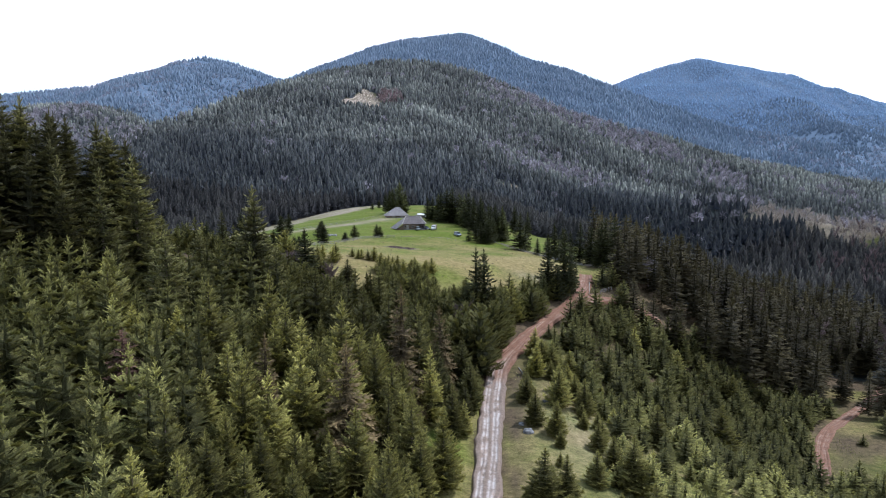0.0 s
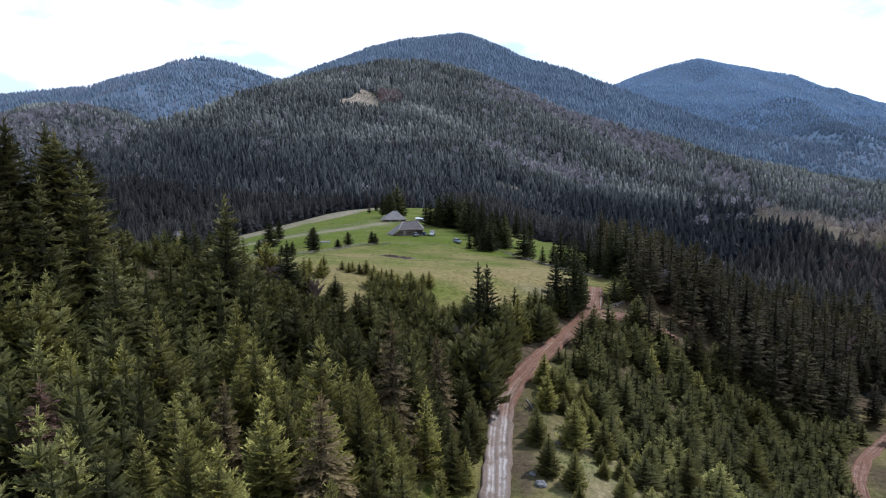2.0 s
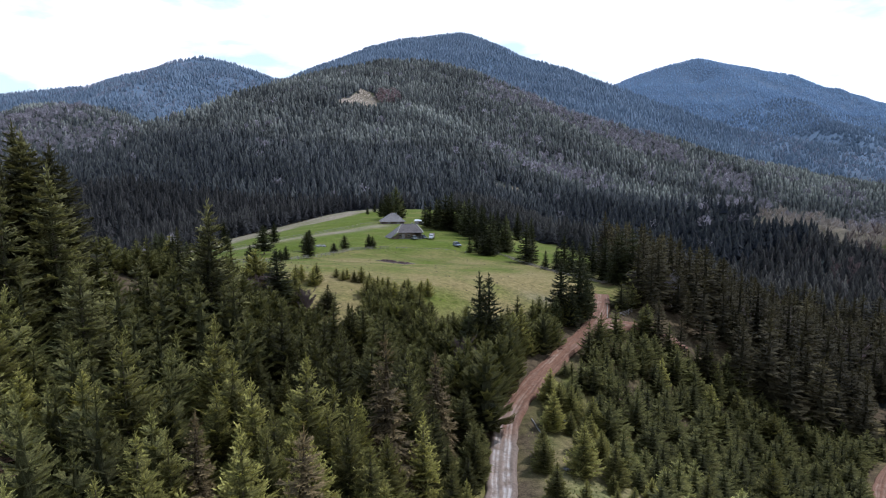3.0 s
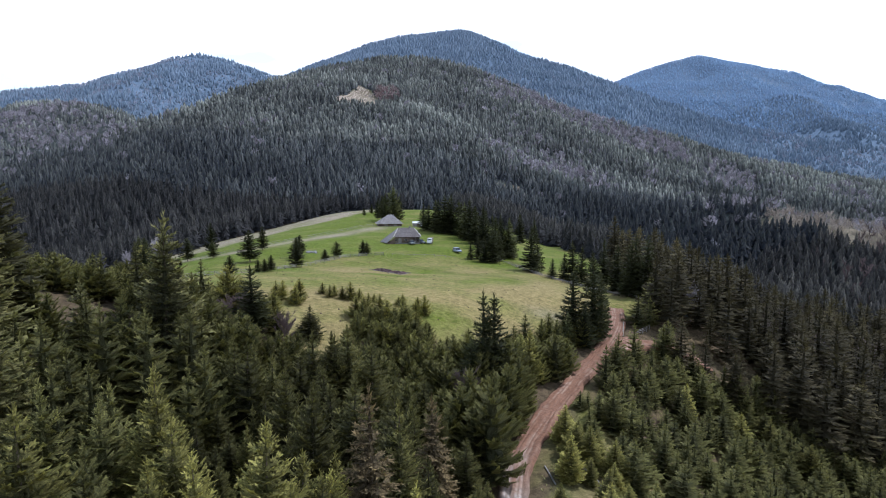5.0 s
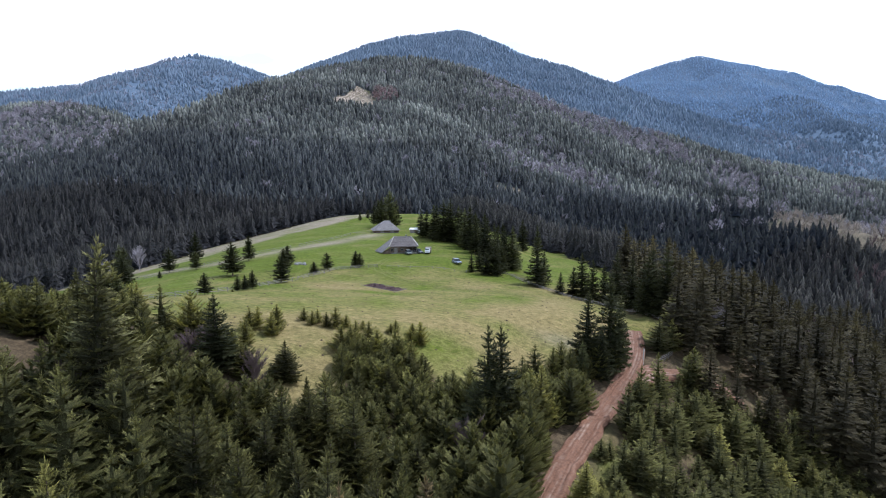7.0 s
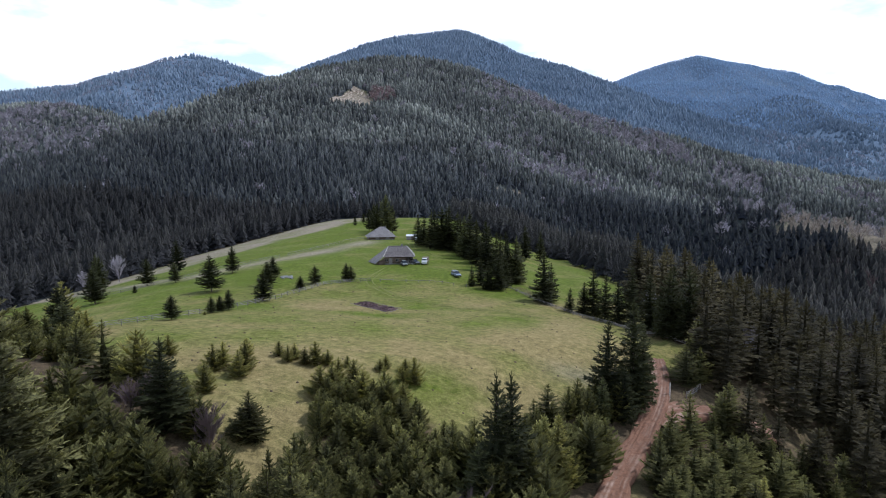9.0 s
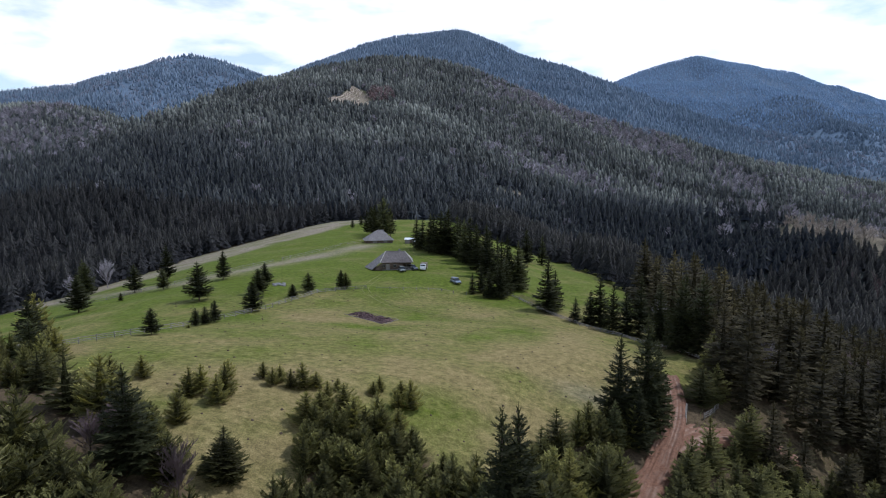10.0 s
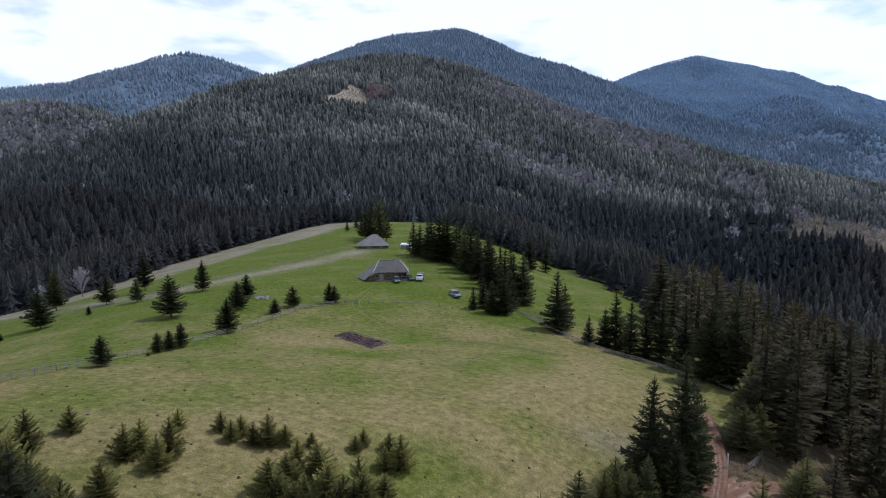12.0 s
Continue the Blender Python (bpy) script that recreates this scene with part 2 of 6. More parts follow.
NEEDLES_EAST = foliage("hazed_east_needles", (0.215, 0.312, 0.470), (0.235, 0.335, 0.500), (0.255, 0.358, 0.520), spread=(0.94, 1.0, 1.05))
TWIGS = foliage("bare_beech_twigs", (0.225, 0.205, 0.230), (0.335, 0.308, 0.338), (0.440, 0.408, 0.430), True, 0.05, spread=(0.7, 1.0, 1.2))
TWIGS_TAN = foliage("sunny_beech_twigs", (0.300, 0.250, 0.205), (0.420, 0.360, 0.300), (0.500, 0.440, 0.370), True, 0.05)
TWIGS_RED = foliage("budding_birch_twigs", (0.120, 0.088, 0.088), (0.180, 0.132, 0.128), (0.225, 0.170, 0.160), True, 0.05)
TWIGS_BIRCH = foliage("reddish_birch_twigs", (0.200, 0.140, 0.140), (0.290, 0.215, 0.210), (0.350, 0.270, 0.260), True, 0.05, spread=(0.7, 1.0, 1.2))
# blue-grey haze painted into the far beeches
TWIGS_FAR = foliage("hazed_beech_twigs", (0.205, 0.225, 0.280), (0.270, 0.285, 0.345), (0.340, 0.345, 0.395), True, 0.05, spread=(0.8, 1.0, 1.15))
DEAD_NEEDLES = foliage("withered_needles", (0.090, 0.050, 0.038), (0.140, 0.082, 0.060), (0.200, 0.125, 0.092), False, 0.1, 45)


def plain(name, dark, light, scale=2.0, rough=0.85, bump_by=0.0, spec=0.2, metal=0.0, stretch=None):
    """A surface with two tones of grain, and relief."""
    m, n, l, p = mat(name, rough, spec)
    co = n.new("ShaderNodeTexCoord")
    t = n.new("ShaderNodeTexNoise")
    t.inputs["Scale"].default_value, t.inputs["Detail"].default_value = scale, 7
    src = co.outputs["Object"]
    if stretch:
        mp = n.new("ShaderNodeMapping")
        mp.inputs["Scale"].default_value = stretch
        l.new(src, mp.inputs["Vector"])
        src = mp.outputs[0]
    l.new(src, t.inputs["Vector"])
    col = ramp(n, l, t.outputs["Fac"], [(0.32, dark), (0.68, light)])
    col = mix(n, l, 0.5, col, ramp(n, l, noise_node(n, l, scale * 0.17, 3), [(0.3, (0.7, 0.7, 0.7)), (0.7, (1.2, 1.2, 1.2))]), "MULTIPLY")
    l.new(col, p.inputs["Base Color"])
    p.inputs["Metallic"].default_value = metal
    if bump_by:
        b = n.new("ShaderNodeBump")
        b.inputs["Strength"].default_value, b.inputs["Distance"].default_value = 0.7, bump_by
        l.new(t.outputs["Fac"], b.inputs["Height"])
        l.new(b.outputs[0], p.inputs["Normal"])
    return m


BARK = plain("spruce_bark", (0.070, 0.052, 0.040), (0.160, 0.125, 0.100), 6, 0.95, 0.02, stretch=(1, 1, 0.2))
GREY_WOOD = plain("weathered_grey_wood", (0.130, 0.118, 0.105), (0.270, 0.250, 0.228), 5, 0.85, 0.01, stretch=(0.25, 1, 1))
LOG_WALL = plain("dark_log_wall_wood", (0.070, 0.050, 0.038), (0.165, 0.125, 0.095), 4, 0.85, 0.02, stretch=(0.2, 1, 1))
SHINGLE = plain("grey_roof_shingle", (0.125, 0.115, 0.112), (0.265, 0.248, 0.240), 3, 0.85, 0.03, stretch=(2.0, 0.5, 0.5))
SHINGLE_OLD = plain("brownish_roof_shingle", (0.085, 0.072, 0.070), (0.200, 0.178, 0.172), 3, 0.8, 0.03, stretch=(2.0, 0.5, 0.5))
PALE_BOARD = plain("pale_board", (0.380, 0.350, 0.310), (0.560, 0.530, 0.480), 4, 0.8)
FELLED = plain("felled_trunk_bark", (0.210, 0.165, 0.125), (0.480, 0.410, 0.325), 0.4, 0.9)
BED_SOIL = plain("garden_soil", (0.014, 0.009, 0.009), (0.120, 0.074, 0.072), 3.4, 0.95, 0.12)
STONE = plain("grey_field_stone", (0.120, 0.120, 0.118), (0.270, 0.265, 0.255), 3, 0.9, 0.03)
DRY_GRASS = plain("pressed_dry_grass", (0.110, 0.118, 0.030), (0.200, 0.190, 0.066), 1.5, 0.95)
TURF = plain("tuft_grass", (0.150, 0.155, 0.050), (0.300, 0.265, 0.115), 0.3, 0.9)
MOLE_SOIL = plain("molehill_soil", (0.050, 0.036, 0.024), (0.105, 0.078, 0.050), 3, 0.95)
BLACK_RUBBER = plain("black_rubber", (0.015, 0.015, 0.015), (0.03, 0.03, 0.03), 8, 0.8)
STEEL = plain("dull_steel", (0.35, 0.35, 0.35), (0.5, 0.5, 0.5), 6, 0.4, 0, 0.5, 0.8)
LAMP_GLASS = plain("lamp_glass", (0.6, 0.6, 0.58), (0.75, 0.75, 0.72), 6, 0.2, 0, 0.6)
CAR_BLUE = plain("steel_blue_car_paint", (0.150, 0.180, 0.230), (0.200, 0.235, 0.290), 2, 0.3, 0, 0.6)
CAR_WHITE = plain("dusty_white_car_paint", (0.480, 0.490, 0.500), (0.620, 0.630, 0.640), 2, 0.35, 0, 0.5)
CAR_DARK = plain("dark_car_paint", (0.030, 0.034, 0.040), (0.055, 0.060, 0.068), 2, 0.3, 0, 0.6)
CAR_GREY = plain("grey_green_car_paint", (0.110, 0.125, 0.112), (0.180, 0.195, 0.178), 2, 0.4, 0, 0.5)
TARP = plain("tan_tarpaulin", (0.130, 0.108, 0.085), (0.210, 0.175, 0.140), 2, 0.8)
WHITE_SHEET = plain("white_sheet_roof", (0.660, 0.670, 0.680), (0.820, 0.830, 0.840), 1.5, 0.5)
DARK_GLASS, _n, _l, _p = mat("dark_window_glass", 0.05, 0.6)
_p.inputs["Base Color"].default_value = (0.02, 0.024, 0.03, 1)


def road_material():
    m, n, l, p = mat("wet_mud_road", 0.8, 0.4)
    grain = noise_node(n, l, 2.2, 8, rough=0.7)
    clump = noise_node(n, l, 0.35, 4)
    wet = attr(n, "wet").outputs["Fac"]
    pale = attr(n, "pale").outputs["Fac"]
    red = ramp(n, l, grain, [(0.3, (0.110, 0.047, 0.024)), (0.7, (0.262, 0.128, 0.070))])
    grey = ramp(n, l, grain, [(0.3, (0.140, 0.098, 0.072)), (0.7, (0.275, 0.212, 0.165))])
    col = mix(n, l, pale, red, grey)
    press = n.new("ShaderNodeMath")
    press.operation, press.use_clamp = "MULTIPLY", True
    l.new(attr(n, "rut").outputs["Fac"], press.inputs[0])
    l.new(ramp(n, l, noise_node(n, l, 0.8, 5), [(0.36, (0, 0, 0)), (0.60, (1, 1, 1))]), press.inputs[1])
    col = mix(n, l, press.outputs[0], col, (0.420, 0.300, 0.225))
    col = mix(n, l, clump, col, mix(n, l, 1.0, col, (0.62, 0.60, 0.58), "MULTIPLY"))
    w = n.new("ShaderNodeMath")
    w.operation, w.use_clamp = "MULTIPLY", True
    l.new(wet, w.inputs[0])
    l.new(ramp(n, l, noise_node(n, l, 0.45, 7, rough=0.7), [(0.40, (0, 0, 0)), (0.58, (1, 1, 1))]), w.inputs[1])
    # sky reflection on the wet ruts, painted in as a pale colour
    col = mix(n, l, w.outputs[0], col, (0.42, 0.37, 0.33))
    l.new(col, p.inputs["Base Color"])
    r = n.new("ShaderNodeMapRange")
    r.inputs["To Min"].default_value, r.inputs["To Max"].default_value = 0.85, 0.28
    l.new(w.outputs[0], r.inputs["Value"])
    l.new(r.outputs[0], p.inputs["Roughness"])
    b = n.new("ShaderNodeBump")
    b.inputs["Strength"].default_value, b.inputs["Distance"].default_value = 0.5, 0.08
    l.new(grain, b.inputs["Height"])
    l.new(b.outputs[0], p.inputs["Normal"])
    return m


ROAD = road_material()


def ground_material():
    m, n, l, p = mat("ground_soil", 0.95, 0.1)
    grain = noise_node(n, l, 0.9, 8, rough=0.7)
    patch = noise_node(n, l, 0.07, 5)
    tuft = noise_node(n, l, 5.0, 4, rough=0.7)
    blot = noise_node(n, l, 0.33, 6, rough=0.65)
    mp = n.new("ShaderNodeMapping")
    mp.inputs["Scale"].default_value = (0.75, 1.25, 1.0)
    mp.inputs["Rotation"].default_value = (0, 0, 0.35)
    streak = n.new("ShaderNodeTexNoise")
    streak.inputs["Scale"].default_value, streak.inputs["Detail"].default_value, streak.inputs["Roughness"].default_value = 1.1, 6, 0.7
    l.new(n.new("ShaderNodeTexCoord").outputs["Object"], mp.inputs["Vector"])
    l.new(mp.outputs[0], streak.inputs["Vector"])
    green = ramp(n, l, grain, [(0.3, (0.064, 0.090, 0.010)), (0.7, (0.136, 0.168, 0.020))])
    dry = ramp(n, l, grain, [(0.3, (0.160, 0.128, 0.050)), (0.7, (0.312, 0.244, 0.108))])
    litter = ramp(n, l, grain, [(0.3, (0.050, 0.036, 0.022)), (0.7, (0.140, 0.102, 0.060))])
    zone = attr(n, "zone")
    sep = n.new("ShaderNodeSeparateColor")
    l.new(zone.outputs["Color"], sep.inputs[0])
    wob = n.new("ShaderNodeMath")
    wob.operation = "MULTIPLY_ADD"
    wob.inputs[1].default_value, wob.inputs[2].default_value = 3.2, -1.6
    three = n.new("ShaderNodeMixRGB")
    three.inputs[0].default_value = 0.5
    both = n.new("ShaderNodeMixRGB")
    both.inputs[0].default_value = 0.5
    l.new(blot, both.inputs[1])
    l.new(streak.outputs["Fac"], both.inputs[2])
    l.new(patch, three.inputs[1])
    l.new(both.outputs[0], three.inputs[2])
    l.new(three.outputs[0], wob.inputs[0])
    add = n.new("ShaderNodeMath")
    add.use_clamp = True
    l.new(sep.outputs[0], add.inputs[0])
    l.new(wob.outputs[0], add.inputs[1])
    col = mix(n, l, add.outputs[0], green, dry)
    col = mix(n, l, sep.outputs[1], col, litter)
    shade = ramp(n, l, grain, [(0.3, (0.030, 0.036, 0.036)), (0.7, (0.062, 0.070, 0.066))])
    # blue haze of the far ground, painted into its base colour
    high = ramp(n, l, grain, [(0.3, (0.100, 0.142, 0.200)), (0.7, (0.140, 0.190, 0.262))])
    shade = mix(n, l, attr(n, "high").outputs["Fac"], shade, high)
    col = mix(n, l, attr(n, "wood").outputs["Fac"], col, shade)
    soil = ramp(n, l, grain, [(0.3, (0.165, 0.138, 0.105)), (0.7, (0.360, 0.302, 0.225))])
    col = mix(n, l, sep.outputs[2], col, soil)
    col = mix(n, l, 0.65, col, ramp(n, l, tuft, [(0.30, (0.30, 0.30, 0.30)), (0.75, (1.4, 1.4, 1.4))]), "MULTIPLY")
    col = mix(n, l, 0.60, col, ramp(n, l, streak.outputs["Fac"], [(0.28, (0.45, 0.45, 0.42)), (0.72, (1.5, 1.5, 1.45))]), "MULTIPLY")
    l.new(col, p.inputs["Base Color"])
    b = n.new("ShaderNodeBump")
    b.inputs["Strength"].default_value, b.inputs["Distance"].default_value = 0.6, 0.25
    l.new(grain, b.inputs["Height"])
    l.new(b.outputs[0], p.inputs["Normal"])
    return m


GROUND = ground_material()


# ---- ground sheet ----
def forest_left(y):
    """The foot of the wood on the meadow's far left side."""
    return np.interp(y, [120, 200, 270, 303, 373, 426, 454, 490], [-60, -145, -138, -125, -127, -112, -92, -72])


def bare(x, y):
    """Cleared spots in the mountain wood, 0..1."""
    up = np.clip((1035 - y) / 105, 0, 1) ** 1.15
    rag = 7 * fbm(x / 14, y / 14, 71, 3)
    a = (x > -130 - 22 * up + rag) & (x < -128 + 42 * up + rag) & (y < 1035)
    cut = (a & (y > 905)).astype(float)
    rock = bump(x, y, 80, 668, 14, 10) + bump(x, y, 62, 662, 7, 9)
    heath = np.clip(1.25 - line_distance(x, y, [(300, 548), (345, 492), (400, 434), (440, 404)]) / 32 + 0.35 * fbm(x / 20, y / 20, 72, 2), 0, 1)
    return np.clip(cut + (rock > 0.4) + np.where(heath > 0.35, heath, 0), 0, 1)


def meadow(x, y):
    """1 on open grass, 0 in the wood."""
    wob = 6 * fbm(x / 22, y / 22, 31, 3)
    near_edge = np.interp(x, [-120, -80, -62, -52, -44, -34, -28, -22, -18, -15, -13, -9, -2, 2, 4, 9, 12, 24, 40],
                          [178, 170, 152, 146, 138, 130, 128, 121, 114, 116, 130, 139, 138, 134, 128, 133, 140, 151, 163])
    inside = (y > near_edge + wob * 0.15) & (x < edge_x(y) - 1 + wob * 0.2 + 5 * np.exp(-((y - 175) / 9.0) ** 2) + 20 * np.exp(-((y - 285) / 48.0) ** 2)) & (x > forest_left(y)) & (y < np.interp(x, [-90, -50, 0], [492, 486, 478]))
    return inside


def line_distance(x, y, pts):
    """How far each place is from a bent line."""
    best = np.full(np.shape(x), 1e9)
    for (ax, ay), (bx, by) in zip(pts, pts[1:]):
        u = np.clip(((x - ax) * (bx - ax) + (y - ay) * (by - ay)) / ((bx - ax) ** 2 + (by - ay) ** 2), 0, 1)
        best = np.minimum(best, np.hypot(x - ax - u * (bx - ax), y - ay - u * (by - ay)))
    return best


def mesh_from(name, verts, faces_per, loops, mats=(), attrs=None, smooth=False):
    """A mesh from arrays: verts (n,3), loops (m, faces_per) of vertex numbers."""
    me = bpy.data.meshes.new(name)
    nv, nf = len(verts), len(loops)
    me.vertices.add(nv)
    me.vertices.foreach_set("co", np.asarray(verts, np.float32).ravel())
    me.loops.add(nf * faces_per)
    me.loops.foreach_set("vertex_index", np.asarray(loops, np.int32).ravel())
    me.polygons.add(nf)
    me.polygons.foreach_set("loop_start", np.arange(nf, dtype=np.int32) * faces_per)
    me.update(calc_edges=True)
    me.polygons.foreach_set("use_smooth", np.full(nf, smooth))
    for m in mats:
        me.materials.append(m)
    for key, values in (attrs or {}).items():
        values = np.asarray(values, np.float32)
        if values.ndim == 1:
            me.attributes.new(key, "FLOAT", "POINT").data.foreach_set("value", values)
        else:
            full = np.ones((nv, 4), np.float32)
            full[:, :3] = values
            me.attributes.new(key, "FLOAT_COLOR", "POINT").data.foreach_set("color", full.ravel())
    me.validate()
    return me


def ground_sheet():
    # rows fan out to fit the camera's view: fine about the road and the meadow, coarse far off
    u = np.linspace(-1, 1, 221)
    inner = np.sinh(2.2 * u) / np.sinh(2.2)
    outer = np.linspace(0, 1, 11)[1:] ** 1.6
    gy = np.concatenate([np.linspace(-1500, -60, 16)[:-1], np.linspace(-60, 40, 22)[:-1], np.linspace(40, 260, 126)[:-1], np.linspace(260, 520, 80)[:-1],
                         520 + (4900 - 520) * np.linspace(0, 1, 150) ** 1.7])
    half = 250 + 0.95 * np.maximum(gy, 0)
    rest = np.maximum(4900 - half, 50)
    X = np.concatenate([-half[:, None] - rest[:, None] * outer[::-1], half[:, None] * inner + 6.0 * (1 - inner ** 2), half[:, None] + rest[:, None] * outer], 1)
    Y = np.repeat(gy[:, None], X.shape[1], 1)
    Z = ground_z(X, Y)
    Z = Z - 0.75 * np.exp(-((X - edge_x(Y)) / 2.3) ** 2) * (Y < 176)
    V = np.stack([X, Y, Z], -1).reshape(-1, 3)
    ny, nx = X.shape
    i = np.arange(ny * nx).reshape(ny, nx)
    F = np.stack([i[:-1, :-1], i[:-1, 1:], i[1:, 1:], i[1:, :-1]], -1).reshape(-1, 4)
    x, y = V[:, 0], V[:, 1]
    open_grass = meadow(x, y).astype(float)
    slope_grass = ((x > edge_x(y) + 2) & (x < 120) & (y < 170)) * np.where(x < 75, np.clip((146 - y) / 14, 0.1, 1), 1.0)
    dry = np.interp(y, [125, 150, 180, 215, 240], [0.86, 0.70, 0.56, 0.38, 0.0]) + 0.42 * fbm(x / 14, y / 9, 51, 4) + 0.25 * bump(x, y, 30, 165, 26, 14)
    dry = dry + 0.40 * bump(x, y, -21, 125, 13, 13) - 0.6 * bump(x, y, -3, 196, 8, 6) - 0.35 * np.clip((-x - 30) / 20, 0, 1) * (y > 170)
    dry = np.where((slope_grass > 0) | (edge_x(y) - x < 9) & (y < 105), 0.55 + 0.55 * fbm(x / 7, y / 7, 53, 3), dry)
    # mown ground behind the house: a pale strip along the wood and a pale track between the greens
    along = x - forest_left(y)
    width = np.interp(y, [250, 318, 348, 393, 430], [14, 32, 46, 58, 60])
    strip = np.clip((width - along) / 5, 0, 1) * (y > 262) * open_grass
    track = np.exp(-(line_distance(x, y, [(-125, 265), (-105, 257), (-90, 252), (-73, 250), (-61, 260), (-52, 276), (-41, 294), (-29, 322)]) / 5.5) ** 2)
    bank_grass = ((edge_x(y) - x > 2.2) & (edge_x(y) - x < 8) & (y < 100)) * 0.85
    litter = np.clip(1 - open_grass - bank_grass - slope_grass * np.clip(np.interp(y, [90, 125], [1.05, 0.5]) + 0.6 * fbm(x / 11, y / 11, 44, 3), 0, 1), 0, 1)
    litter = np.where((x > edge_x(y) - 6) & (x < edge_x(y) + 28) & (y > 195) & (y < 480), 0.25 * litter, litter)
    litter = np.clip(litter + 0.9 * np.exp(-(line_distance(x, y, [(23.3, 228), (25.5, 218), (28, 208)]) / 1.3) ** 2), 0, 1)
    verge = np.exp(-((x - edge_x(y) - 3.6) / 1.8) ** 2) * (y < 165) + 0.8 * np.exp(-((x - edge_x(y) + 3.0) / 1.2) ** 2) * (y < 165) * (y > 105)
    litter = np.where((x < edge_x(y)) & (y < 100), litter * np.clip(0.45 + 0.6 * fbm(x / 8, y / 8, 45, 3), 0.1, 1), litter)
    litter = litter + 0.30 * bump(x, y, -21, 120, 9, 9) * np.clip(0.5 + fbm(x / 4, y / 4, 47, 3), 0, 1)
    litter = np.clip(litter + 0.22 * verge + 0.75 * np.exp(-((x - edge_x(y) - 3.4) / 1.7) ** 2) * (y < 128) * np.clip(0.7 + 0.7 * fbm(x / 3, y / 5, 46, 3), 0, 1), 0, 1)
    pale = np.clip(bare(x, y), 0, 1) * (y > 480) + 0.3 * bump(x, y, 22, 84, 9, 16) + 0.5 * bump(x, y, 23.5, 156.5, 5, 2.5)
    pale = pale + (0.98 * strip + 0.85 * track) * (0.8 + 0.4 * fbm(x / 8, y / 8, 52, 3)) * open_grass
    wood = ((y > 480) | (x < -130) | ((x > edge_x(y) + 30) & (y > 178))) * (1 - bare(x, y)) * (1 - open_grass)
    spot = bare(x, y)
    litter = np.where(y > 480, 0.95 * spot, litter * (1 - spot))
    pale = np.where(y > 480, pale * np.clip(np.interp(y, [930, 1025], [0.95, 0.25]) + 0.7 * fbm(x / 6, y / 12, 73, 3), 0, 1), pale)
    # the high attribute marks where the haze colour is painted
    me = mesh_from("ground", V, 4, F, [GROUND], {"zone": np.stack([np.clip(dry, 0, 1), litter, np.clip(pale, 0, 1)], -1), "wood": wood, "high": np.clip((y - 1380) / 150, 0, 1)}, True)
    tagged(new("ground", me), "rolling mountain ground with meadow grass and forest litter", "ground", kind="structure")


ground_sheet()


